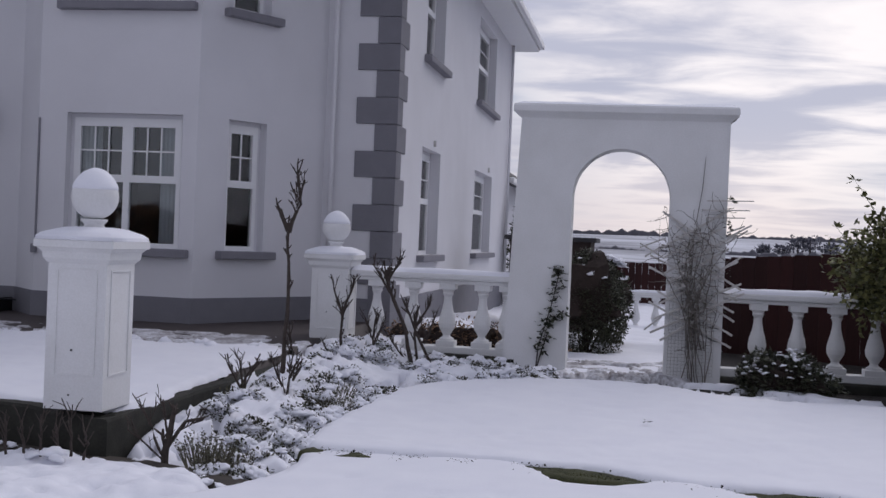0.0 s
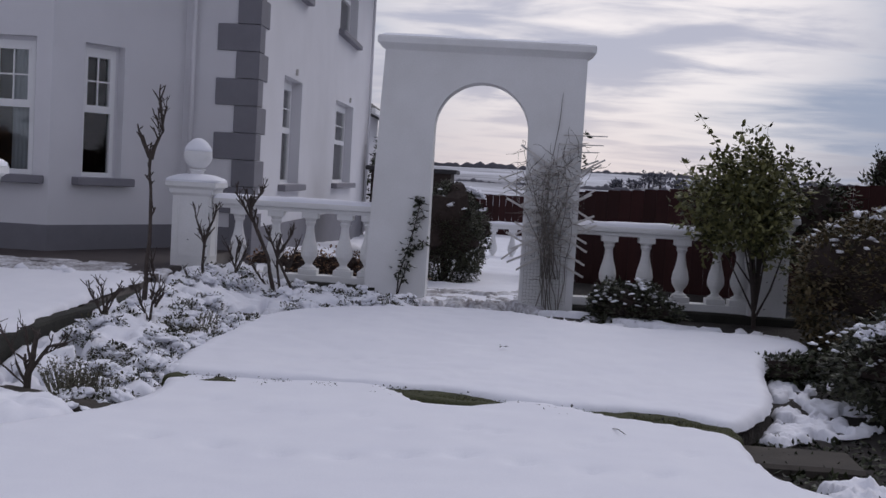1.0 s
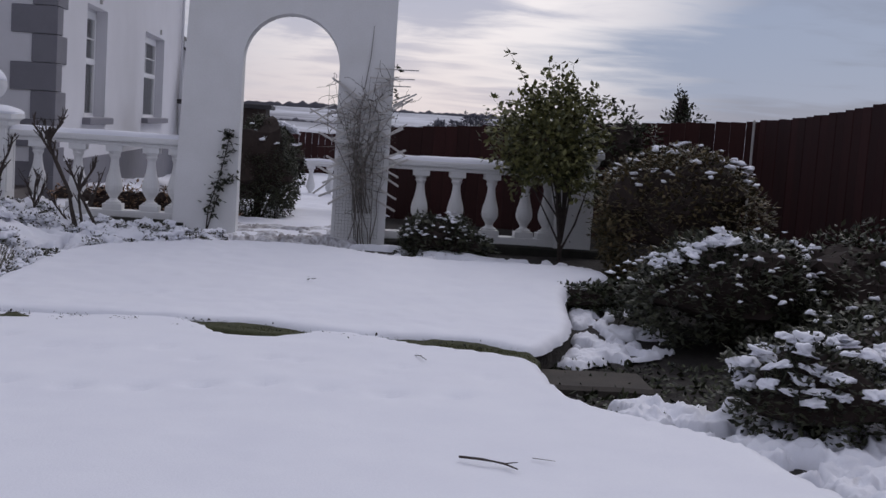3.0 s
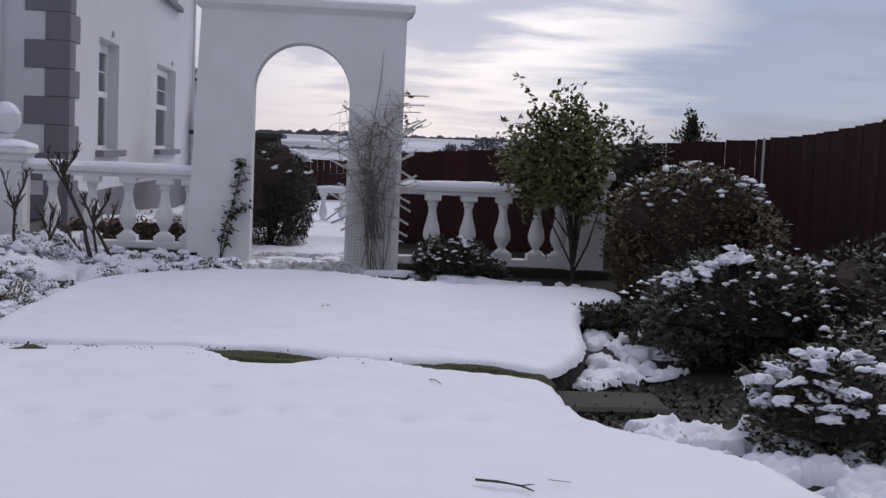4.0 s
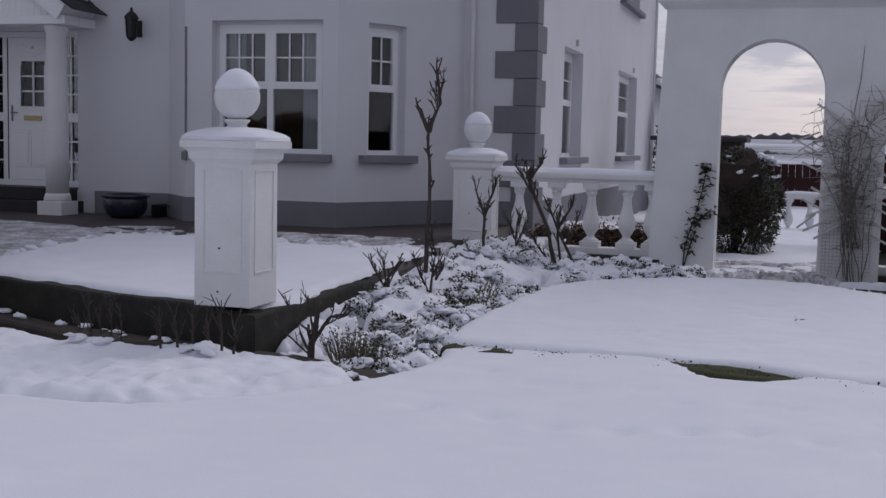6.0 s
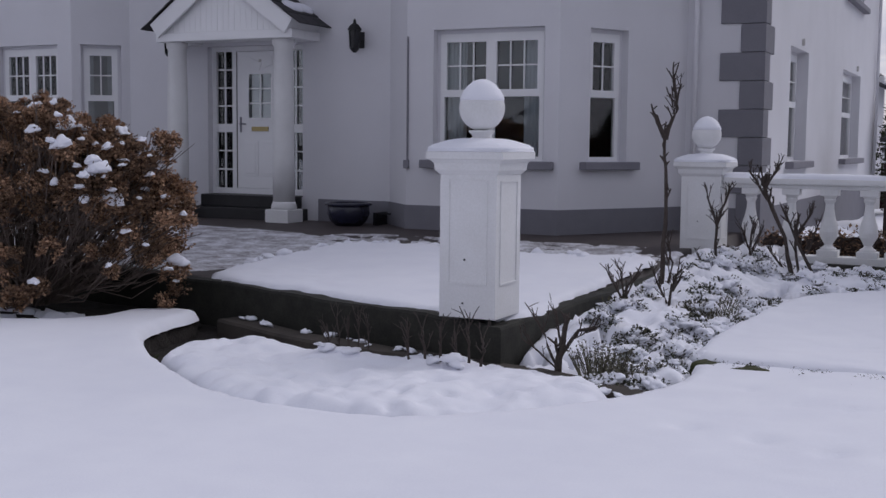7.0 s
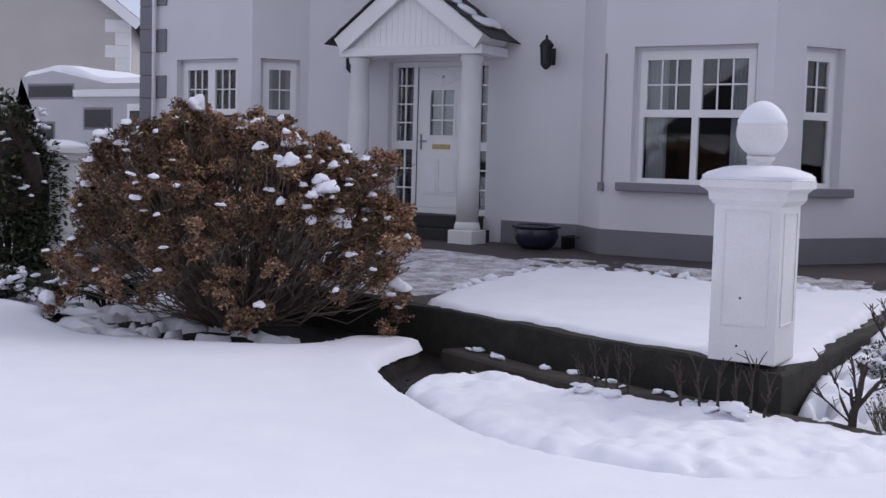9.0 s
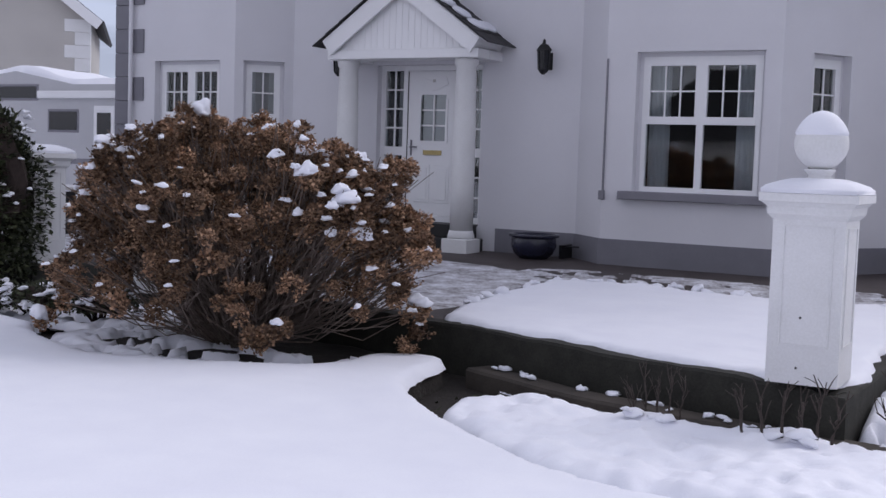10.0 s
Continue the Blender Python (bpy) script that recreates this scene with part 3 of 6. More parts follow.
# quoins: long and short blocks in turn, long on one face where short on the other
quoin_long = part("quoin", boxed(-0.55, 0.025, -0.028, 0.29, 0.003, 0.357, 0.008), M_GREY, house)
quoin_short = part("quoin", boxed(-0.29, 0.025, -0.028, 0.55, 0.003, 0.357, 0.008), M_GREY, house)
n_q = 0
for k in range(17):
    z = 0.08 + 0.36 * k
    src = quoin_long if k % 2 == 0 else quoin_short
    for x, yq, flip in ((-2.20, 11.79, 1), (-14.36, 9.95, -1)):
        q = pose(x, yq, z) @ Matrix.Diagonal((flip, 1, 1, 1))
        if n_q < 2 and flip == 1:
            src.matrix_local = q
            n_q += 1
        else:
            twin(src, q)

# floors, inner walls and ceilings that keep the rooms dark, their gloom painted in
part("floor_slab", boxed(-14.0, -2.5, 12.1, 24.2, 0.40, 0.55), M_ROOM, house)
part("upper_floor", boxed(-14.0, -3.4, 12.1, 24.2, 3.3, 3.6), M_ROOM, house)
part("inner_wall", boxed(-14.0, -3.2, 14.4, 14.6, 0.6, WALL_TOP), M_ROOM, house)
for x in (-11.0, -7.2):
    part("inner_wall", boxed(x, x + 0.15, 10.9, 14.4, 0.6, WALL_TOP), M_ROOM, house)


def build_roof():
    bm = bmesh.new()
    o = 0.62
    x0, x1, y0, y1, z = -14.36 - o, -2.20 + o, 9.6 - o, 24.5 + o, WALL_TOP
    r = 6.2
    lo = [bm.verts.new(p) for p in ((x0, y0, z + 0.2), (x1, y0, z + 0.2), (x1, y1, z + 0.2), (x0, y1, z + 0.2))]
    hi = [bm.verts.new(p) for p in ((x0 + r, y0 + r, z + 4.0), (x1 - r, y0 + r, z + 4.0), (x1 - r, y1 - r, z + 4.0), (x0 + r, y1 - r, z + 4.0))]
    for i in range(4):
        bm.faces.new((lo[i], lo[(i + 1) % 4], hi[(i + 1) % 4], hi[i]))
    bm.faces.new(hi)
    bm.faces.new(list(reversed(lo)))
    part("roof", bm, M_SLATE, house, "dark tiled hipped roof")
    part("soffit", boxed(x0 + 0.03, x1 - 0.03, y0 + 0.03, y1 - 0.03, z, z + 0.16), M_PVC, house, "white boarded soffit")
    for a, b, c, d in ((x1 - 0.02, x1 + 0.10, y0, y1), (x0 - 0.10, x0 + 0.02, y0, y1), (x0, x1, y0 - 0.10, y0 + 0.02), (x0, x1, y1 - 0.02, y1 + 0.10)):
        part("gutter", boxed(a, b, c, d, z + 0.06, z + 0.19, 0.02), M_PVC, house, "white roof gutter")


build_roof()
for x, y in ((-3.05, 11.70), (-14.02, 9.88), (-2.14, 24.2)):
    part("downpipe", turned([(0.034, 0), (0.034, 6.14)], 12), M_RENDER, house, "painted rainwater downpipe", True).matrix_local = pose(x, y, 0.0)
part("cable_duct", boxed(-6.327, -6.307, 9.93, 9.952, 1.19, 2.76), M_SILL, house)
part("meter_box", boxed(-6.36, -6.29, 9.90, 9.952, 1.08, 1.19, 0.006), M_SILL, house)
for x, y, z, r in ((-2.18, 14.6, 2.90, 90), (-2.18, 21.0, 2.90, 90)):
    part("wall_peg", boxed(-0.008, 0.008, -0.02, 0.02, 0, 0.10), M_LATTICE, house).matrix_local = pose(x, y, z, 0, 0, r)

# front door set, recessed behind the porch
DY = 10.68


def build_door():
    fr = bmesh.new()
    x0, x1, z0, z1 = -9.98, -8.32, 0.72, 2.86
    d0, d1 = -9.55, -8.72
    for a, b in ((x0, x0 + 0.07), (d0 - 0.07, d0), (d1, d1 + 0.07), (x1 - 0.07, x1)):
        box(fr, a, b, DY - 0.02, DY + 0.06, z0, z1)
    for a, b in ((x0 + 0.07, d0 - 0.07), (d0, d1), (d1 + 0.07, x1 - 0.07)):
        box(fr, a, b, DY - 0.018, DY + 0.06, z1 - 0.07, z1)
        box(fr, a, b, DY - 0.018, DY + 0.06, z0, z0 + 0.08)
    for a, b in ((x0 + 0.07, d0 - 0.07), (d1 + 0.07, x1 - 0.07)):
        box(fr, a, b, DY - 0.016, DY + 0.06, 1.62, 1.74)
    frame_ob = part("door_frame", fr, M_PVC, house, "white plastic door frame with side lights")
    frame_ob.location.z = -0.08
    for a, b in ((x0 + 0.07, d0 - 0.07), (d1 + 0.07, x1 - 0.07)):
        for lo, hi, rows in ((z0 + 0.08, 1.62, 3), (1.74, z1 - 0.07, 4)):
            bar = bmesh.new()
            c = (a + b) / 2
            box(bar, c - 0.011, c + 0.011, DY, DY + 0.02, lo, hi)
            for r in range(1, rows):
                z = lo + (hi - lo) * r / rows
                box(bar, a, b, DY + 0.002, DY + 0.018, z - 0.011, z + 0.011)
            part("glazing_bar", bar, M_PVC, frame_ob)
            part("pane", boxed(a, b, DY + 0.024, DY + 0.03, lo, hi), M_GLASS, frame_ob).visible_shadow = False
            if lo > 1.7:
                part("curtain", boxed(a + 0.12, b, DY + 0.16, DY + 0.165, lo, hi), M_CURTAIN, frame_ob, "pale net curtain")
    # the leaf, with an opening for its arched light
    leaf = wall_mesh(d1 - d0 - 0.02, z0 + 0.085, z1 - 0.075, 0.045, [(0.21, 0.60, 1.83, 2.46)])
    door = part("door", leaf, M_PVC, house, "white panelled front door with an arched barred light")
    door.matrix_local = pose(d0 + 0.01, DY - 0.005, -0.08)
    bar = bmesh.new()
    box(bar, 0.398, 0.418, 0.0, 0.02, 1.83, 2.46)
    for z in (2.04, 2.25):
        box(bar, 0.21, 0.60, 0.002, 0.018, z - 0.011, z + 0.011)
    for a, b in ((0.175, 0.21), (0.60, 0.635)):
        box(bar, a, b, -0.014, 0.02, 1.80, 2.40)
    box(bar, 0.21, 0.60, -0.014, 0.02, 1.795, 1.83)
    for s in (-1, 1):
        box(bar, -0.24, 0.0, -0.014, 0.02, -0.02, 0.09, m=Matrix.Translation((0.405, 0, 2.53)) @ pose(0, 0, 0, 0, 22, 0) if s < 0 else Matrix.Translation((0.405, 0.004, 2.53)) @ Matrix.Diagonal((-1, 1, 1, 1)) @ pose(0, 0, 0, 0, 22, 0))
    part("glazing_bar", bar, M_PVC, door)
    part("pane", boxed(0.21, 0.60, 0.024, 0.03, 1.83, 2.46), M_GLASS, door).visible_shadow = False
    part("curtain", boxed(0.21, 0.60, 0.06, 0.065, 1.83, 2.46), M_CURTAIN, door)
    for a, b in ((0.13, 0.37), (0.44, 0.68)):
        rim = bmesh.new()
        box(rim, a, b, -0.012, 0.002, 0.98, 1.50, 0.006)
        box(rim, a + 0.035, b - 0.035, -0.022, -0.010, 1.02, 1.46, 0.006)
        part("door_panel", rim, M_PVC, door)
    part("letter_plate", boxed(0.26, 0.55, -0.016, 0.002, 1.635, 1.70, 0.004), M_BRASS, door, "dull brass letter plate")
    part("number_plate", boxed(0.385, 0.425, -0.006, 0.002, 2.62, 2.67), M_LATTICE, door)
    hd = boxed(0.05, 0.075, -0.012, 0.002, 1.62, 1.84, 0.003)
    box(hd, 0.055, 0.17, -0.045, -0.025, 1.73, 1.75, 0.004)
    part("door_handle", hd, M_SILL, door)
    part("seal", boxed(-0.012, -0.002, -0.008, 0.01, 0.81, 2.78), M_BLACK, door)


build_door()


def build_porch():
    porch = tagged(new("porch"), "white gabled porch on two round columns with a dark tiled roof", "porch")
    yf, yb, cx, half, ze = 9.80, 10.55, -9.2, 1.22, 2.97
    rise = 0.88
    for x in (-10.13, -8.30):
        col = part("column", turned([(0.15, 0.58), (0.150, 1.2), (0.145, 2.0), (0.130, 2.70), (0.150, 2.72), (0.155, 2.77), (0.155, 2.80)], 28), M_WHITE, porch, "smooth round white column", True)
        col.matrix_local = pose(x, 10.05, 0)
        part("column_base", square_turned([(0.185, 0.2), (0.185, 0.47), (0.175, 0.48)]), M_WHITE, col)
        part("column_ring", turned([(0.172, 0.475), (0.178, 0.51), (0.168, 0.55), (0.155, 0.585)], 28), M_WHITE, col, smooth=True)
    beam = bmesh.new()
    box(beam, cx - half + 0.06, cx + half - 0.06, yf + 0.06, yf + 0.38, 2.80, 2.92, 0.01)
    for s in (-1, 1):
        a, b = sorted((cx + s * (half - 0.06), cx + s * (half - 0.36)))
        box(beam, a, b, yf + 0.381, yb, 2.802, 2.918)
    part("beam", beam, M_PVC, porch)
    part("porch_ceiling", boxed(cx - half + 0.30, cx + half - 0.30, yf + 0.36, yb, 2.84, 2.87), M_PVC, porch)
    # boarded gable
    n = 22
    for k in range(n):
        a = cx - half + 0.16 + (2 * half - 0.32) * k / n
        b = a + (2 * half - 0.32) / n - 0.004
        g = bmesh.new()
        h = lambda x: 2.92 + max(0.0, (half - 0.10 - abs(x - cx)) * rise / half)
        vs = [g.verts.new(p) for p in ((a, yf + 0.10, 2.92), (b, yf + 0.10, 2.92), (b, yf + 0.10, h(b)), (a, yf + 0.10, h(a)))]
        ws = [g.verts.new((v.co.x, v.co.y + 0.015, v.co.z)) for v in vs]
        g.faces.new(vs), g.faces.new(list(reversed(ws)))
        for i in range(4):
            g.faces.new((vs[i], ws[i], ws[(i + 1) % 4], vs[(i + 1) % 4]))
        part("gable_board", g, M_PVC, porch)
    slope = math.atan2(rise, half)
    run = math.hypot(half, rise)
    for s in (-1, 1):
        m = Matrix.Translation((cx, 0, ze + rise + 0.09)) @ Matrix.Diagonal((s, 1, 1, 1)) @ Matrix.Rotation(slope, 4, "Y")
        part("bargeboard", boxed(0.0, run, yf - 0.0, yf + 0.035, -0.25, -0.02), M_PVC, porch, "white bargeboard").matrix_local = m
        part("roof_deck", boxed(0.0, run, yf + 0.036, yb, -0.06, -0.021), M_PVC, porch).matrix_local = m
        part("fascia", boxed(run - 0.05, run - 0.015, yf + 0.036, yb, -0.19, -0.061), M_PVC, porch).matrix_local = m
        tile = None
        for r in range(6):
            for c in range(3):
                if tile is None:
                    tile = part("roof_tile", boxed(0, 0.335, 0, 0.268, 0, 0.016, 0.004), M_SLATE, porch)
                    tile.matrix_local = m @ pose(0.0 + r * 0.265, yf - 0.04 + c * 0.272, -0.012, 0, -2.2, 0)
                else:
                    twin(tile, m @ pose(r * 0.265, yf - 0.04 + c * 0.272 + 0.002 * (r % 2), -0.012 + 0.0004 * c, 0, -2.2, 0))
    ridge = turned([(0.075, 0), (0.075, yb - yf + 0.06)], 12)
    part("ridge_tile", ridge, M_SLATE, porch, smooth=True).matrix_local = pose(cx, yf - 0.05, ze + rise + 0.08, -90)
    rng = random.Random(5)
    for r, c in ((1, 0.05), (2, 0.10), (3, 0.16), (4, 0.22), (4, 0.47)):
        b = bmesh.new()
        lump(rng, b, (0, 0, 0), 0.13, 0.20, 0.045)
        ob = part("snow_patch", b, M_SNOW, porch, smooth=True)
        ob.matrix_local = Matrix.Translation((cx, 0, ze + rise + 0.09)) @ Matrix.Rotation(slope, 4, "Y") @ pose(0.16 + r * 0.265, yf + 0.12 + c, 0.02)
    # steps up to the door
    for z0, z1, y0, e in ((0.2, 0.46, 10.16, 0.10), (0.46, 0.635, 10.36, 0.0)):
        part("step", boxed(-9.98 - e, -8.34 + e, y0, 10.66, z0, z1, 0.01), M_STEP, porch, "dark wet tiled step")


build_porch()


def wall_lantern(x, y, z):
    lan = tagged(new("wall_lantern"), "black six-sided carriage lantern on the house wall", "lantern", "wall lanterns")
    part("body", turned([(0.02, 0.03), (0.055, 0.06), (0.072, 0.08), (0.072, 0.095)], 6), M_BLACK, lan)
    part("glass", turned([(0.062, 0.095), (0.078, 0.33)], 6), M_DARKGLASS, lan, "dark lantern glass")
    part("cap", turned([(0.11, 0.33), (0.105, 0.345), (0.06, 0.40), (0.03, 0.415), (0.018, 0.44), (0.022, 0.455), (0.005, 0.48)], 6), M_BLACK, lan)
    for k in range(6):
        a = math.pi / 3 * k
        t = tube(bmesh.new(), [(0.072 * math.cos(a), 0.072 * math.sin(a), 0.09), (0.086 * math.cos(a), 0.086 * math.sin(a), 0.335)], [0.008, 0.008], 5)
        part("rib", t, M_BLACK, lan)
    arm = boxed(-0.035, 0.035, 0.19, 0.208, 0.10, 0.32, 0.004)
    tube(arm, [(0, 0.19, 0.2), (0, 0.12, 0.18), (0, 0.06, 0.24)], [0.012, 0.012, 0.012])
    part("bracket", arm, M_BLACK, lan)
    lan.matrix_basis = pose(x, y, z)
    return lan


wall_lantern(-7.35, 10.34, 2.585)
wall_lantern(-10.50, 10.34, 2.585)


def plant_pot():
    pot = tagged(new("plant_pot"), "dark blue glazed bowl pot standing on the paving", "plant pot")
    prof = [(0.17, 0.0), (0.24, 0.06), (0.285, 0.16), (0.275, 0.25), (0.27, 0.265), (0.315, 0.275), (0.315, 0.31), (0.265, 0.31), (0.25, 0.26)]
    part("bowl", turned(prof, 36), M_POT, pot, smooth=True)
    part("potting_soil", turned([(0.255, 0.24), (0.25, 0.268)], 24), M_SOIL, pot)
    pot.matrix_basis = pose(-7.22, 9.98, 0.30)


plant_pot()
st = new("drain_stub")
tagged(st, "short dark pipe stub by the plinth", "pipe")
part("pipe", tube(bmesh.new(), [(0, 0, 0), (0.24, 0, 0)], [0.012, 0.012], 8), M_BLACK, st)
part("pipe_foot", boxed(-0.02, 0.02, -0.02, 0.30, -0.18, 0.012), M_BLACK, st)
st.matrix_basis = pose(-6.95, 10.22, 0.46)

# ---- arch, piers and balustrades ----
AX, AY = 0.868, 9.2


def build_arch():
    arch = tagged(new("garden_arch"), "tall white plastered garden arch with a moulded cap", "arch")
    bm = bmesh.new()
    x0, x1, z0, zt, r, zs, th = AX - 1.10, AX + 1.115, 0.02, 2.83, 0.522, 1.985, 0.42
    a = [(x0 - 0.11, z0), (AX - r, z0), (AX - r, zs)] + [(AX - r * math.cos(math.pi * k / 28), zs + r * math.sin(math.pi * k / 28)) for k in range(1, 28)] + [(AX + r, zs), (AX + r, z0), (x1, z0), (x1, zt), (x0, zt)]
    top = [(x, zt) for x, z in a]
    front = [bm.verts.new((x, AY, z)) for x, z in a]
    # faces as strips between the opening and the outside so that they stay convex
    back = [bm.verts.new((x, AY + th, z)) for x, z in a]
    n = len(a)
    for i in range(n):
        j = (i + 1) % n
        bm.faces.new((front[j], front[i], back[i], back[j]))
    for vs, rev in ((front, False), (back, True)):
        y = vs[0].co.y
        L, R = vs[0], vs[-3]
        strip = vs[2:-4]
        ups = [bm.verts.new((v.co.x, y, zt)) for v in strip]
        def f(q):
            bm.faces.new(q if not rev else list(reversed(q)))
        f([vs[0], vs[1], vs[2], ups[0], vs[-1]])
        for p in range(len(strip) - 1):
            f([strip[p], strip[p + 1], ups[p + 1], ups[p]])
        f([vs[-4], vs[-3], vs[-2], ups[-1], vs[-5]])
    bmesh.ops.remove_doubles(bm, verts=bm.verts, dist=1e-4)
    part("arch_wall", bm, M_WHITE, arch)
    cap = bmesh.new()
    prof = [(0.0, zt - 0.015), (0.015, zt), (0.05, zt + 0.03), (0.085, zt + 0.055), (0.085, zt + 0.115), (0.07, zt + 0.135)]
    rings = [[cap.verts.new(p) for p in ((x0 - o, AY - o, z), (x1 + o, AY - o, z), (x1 + o, AY + th + o, z), (x0 - o, AY + th + o, z))] for o, z in prof]
    for p, q in zip(rings, rings[1:]):
        for i in range(4):
            cap.faces.new((p[i], p[(i + 1) % 4], q[(i + 1) % 4], q[i]))
    cap.faces.new(rings[-1]), cap.faces.new(list(reversed(rings[0])))
    part("cap", cap, M_WHITE, arch, "moulded white coping")
    outline = [(x0 - 0.07, AY - 0.07), (x1 + 0.07, AY - 0.07), (x1 + 0.07, AY + th + 0.07), (x0 - 0.07, AY + th + 0.07)]
    s = sheet("snow_cap", outline, lambda X, Y: 0 * X + zt + 0.13, 0.035, 0.06, 0.06, M_SNOW, 61, ((2.0, 0.02),))
    s.parent = arch


build_arch()


def pier(x, y, z, turn=0.0, name="gate_pier", h=1.0, label="", ball=True):
    """A square panelled pier with a moulded cap, a necked ball and its snow."""
    p = tagged(new(name), label, "pier", "garden piers")
    w = 0.21
    part("shaft", square_turned([(w, 0), (w, h)]), M_WHITE, p)
    for k in range(4):
        m = pose(0, 0, 0, 0, 0, 90 * k)
        rim = bmesh.new()
        a, t0, t1 = 0.135, h * 0.225, h * 0.93
        for q in ((-a - 0.012, -a, t0, t1), (a, a + 0.012, t0, t1)):
            box(rim, q[0], q[1], -w - 0.008, -w + 0.002, q[2], q[3], 0.003)
        box(rim, -a, a, -w - 0.0078, -w + 0.002, t0, t0 + 0.012), box(rim, -a, a, -w - 0.0078, -w + 0.002, t1 - 0.012, t1)
        part("panel_rim", rim, M_WHITE, p).matrix_local = m
    part("cap", square_turned([(w + 0.004, h - 0.03), (w + 0.03, h), (w + 0.035, h + 0.045), (w + 0.06, h + 0.07), (w + 0.075, h + 0.075), (w + 0.075, h + 0.12), (w + 0.06, h + 0.135), (0.12, h + 0.19)]), M_WHITE, p, "moulded cast cap")
    p.matrix_basis = pose(x, y, z, 0, 0, turn)
    zb = h + 0.18
    s = square_turned([(w + 0.072, h + 0.118), (w + 0.078, h + 0.135), (w + 0.062, h + 0.165), (0.17, h + 0.205), (0.11, h + 0.215)])
    bmesh.ops.bevel(s, geom=s.edges[:], offset=0.012, segments=2, affect="EDGES")
    part("snow_layer", s, M_SNOW, p, "snow lying on the cap", True)
    if not ball:
        return p
    part("neck", turned([(0.105, zb), (0.10, zb + 0.02), (0.065, zb + 0.045), (0.07, zb + 0.06), (0.09, zb + 0.078), (0.09, zb + 0.09)], 24), M_WHITE, p, smooth=True)
    R = 0.158
    part("ball", turned([(max(0.01, R * math.sin(math.pi * k / 18)), zb + 0.085 + R - R * math.cos(math.pi * k / 18)) for k in range(2, 19)], 28), M_WHITE, p, "white stone ball finial", True)
    rng = random.Random(int(abs(x) * 100))
    top = turned([(R * math.cos(a) * 0.99, zb + 0.085 + R + R * math.sin(a)) for a in (0.30,)] + [((R + 0.006) * math.cos(a), zb + 0.085 + R + (R + 0.035 * math.sin(a)) * math.sin(a) + 0.004) for a in [0.36 + 0.149 * k for k in range(8)]] + [(0.01, zb + 0.124 + 2 * R)], 28)
    part("snow_cap", top, M_SNOW, p, "snow sitting on the ball", True)
    for dx, dz in ((-0.02, 0.40), (-0.03, 0.10)):
        part("bolt_hole", turned([(0.007, 0), (0.007, 0.006)], 8), M_BLACK, p).matrix_local = pose(dx, -w - 0.004, dz, 90)
    p.matrix_basis = pose(x, y, z, 0, 0, turn)
    return p


PIER1, PIER2, PIER3 = (-2.575, 4.05), (-2.32, 9.42), (4.12, 9.49)
pier(*PIER1, 0.22, h=1.01, label="white panelled pier with a snow-capped ball, on the terrace corner")
pier(*PIER2, 0.19, h=0.92, label="white panelled pier with a snow-capped ball beside the balustrade")
pier(*PIER3, 0.10, h=0.98, label="white pier with a ball behind the evergreen, ending the balustrade")


def baluster():
    b = bmesh.new()
    box(b, -0.105, 0.105, -0.095, 0.095, 0.0, 0.065, 0.005)
    box(b, -0.09, 0.09, -0.085, 0.085, 0.635, 0.70, 0.005)
    t = turned([(0.085, 0.06), (0.083, 0.085), (0.050, 0.105), (0.04, 0.125), (0.06, 0.16), (0.09, 0.21), (0.097, 0.26), (0.086, 0.33), (0.062, 0.41), (0.047, 0.49), (0.044, 0.55), (0.055, 0.575), (0.064, 0.59), (0.055, 0.605), (0.075, 0.64)], 20)
    me = bpy.data.meshes.new("tmp")
    t.to_mesh(me)
    t.free()
    b.from_mesh(me)
    return b


def balustrade(x0, x1, y, z, spots, label):
    bal = tagged(new("balustrade"), label, "balustrade", "garden balustrades")
    part("bottom_rail", boxed(x0, x1, y - 0.10, y + 0.10, z, z + 0.09, 0.008), M_WHITE, bal, "stained bottom rail")
    rail = boxed(x0, x1, y - 0.085, y + 0.085, z + 0.79, z + 0.83, 0.008)
    box(rail, x0, x1, y - 0.12, y + 0.12, z + 0.83, z + 0.90, 0.02)
    part("handrail", rail, M_WHITE, bal)
    first = None
    for x in spots:
        if first is None:
            first = part("baluster", baluster(), M_WHITE, bal, smooth=False)
            first.matrix_local = pose(x, y, z + 0.09)
        else:
            twin(first, pose(x, y, z + 0.09))
    s = sheet("snow_layer", [(x0, y - 0.11), (x1, y - 0.11), (x1, y + 0.11), (x0, y + 0.11)], lambda X, Y: 0 * X + z + 0.895, 0.055, 0.03, 0.09, M_SNOW, 71, ((3.0, 0.02),))
    s.parent = bal


balustrade(PIER2[0] + 0.21, AX - 1.12, 9.42, 0.175, [-1.815, -1.39, -1.0, -0.605, -0.33], "white turned balustrade with snow on its rail")
balustrade(AX + 1.115, PIER3[0] - 0.21, 9.45, 0.115, [2.37, 2.78, 3.18, 3.575, 3.83], "white turned balustrade with snow on its rail")
balustrade(0.4, 4.2, 22.0, -0.42, [0.6 + 0.42 * k for k in range(8)], "far white balustrade across the back garden")


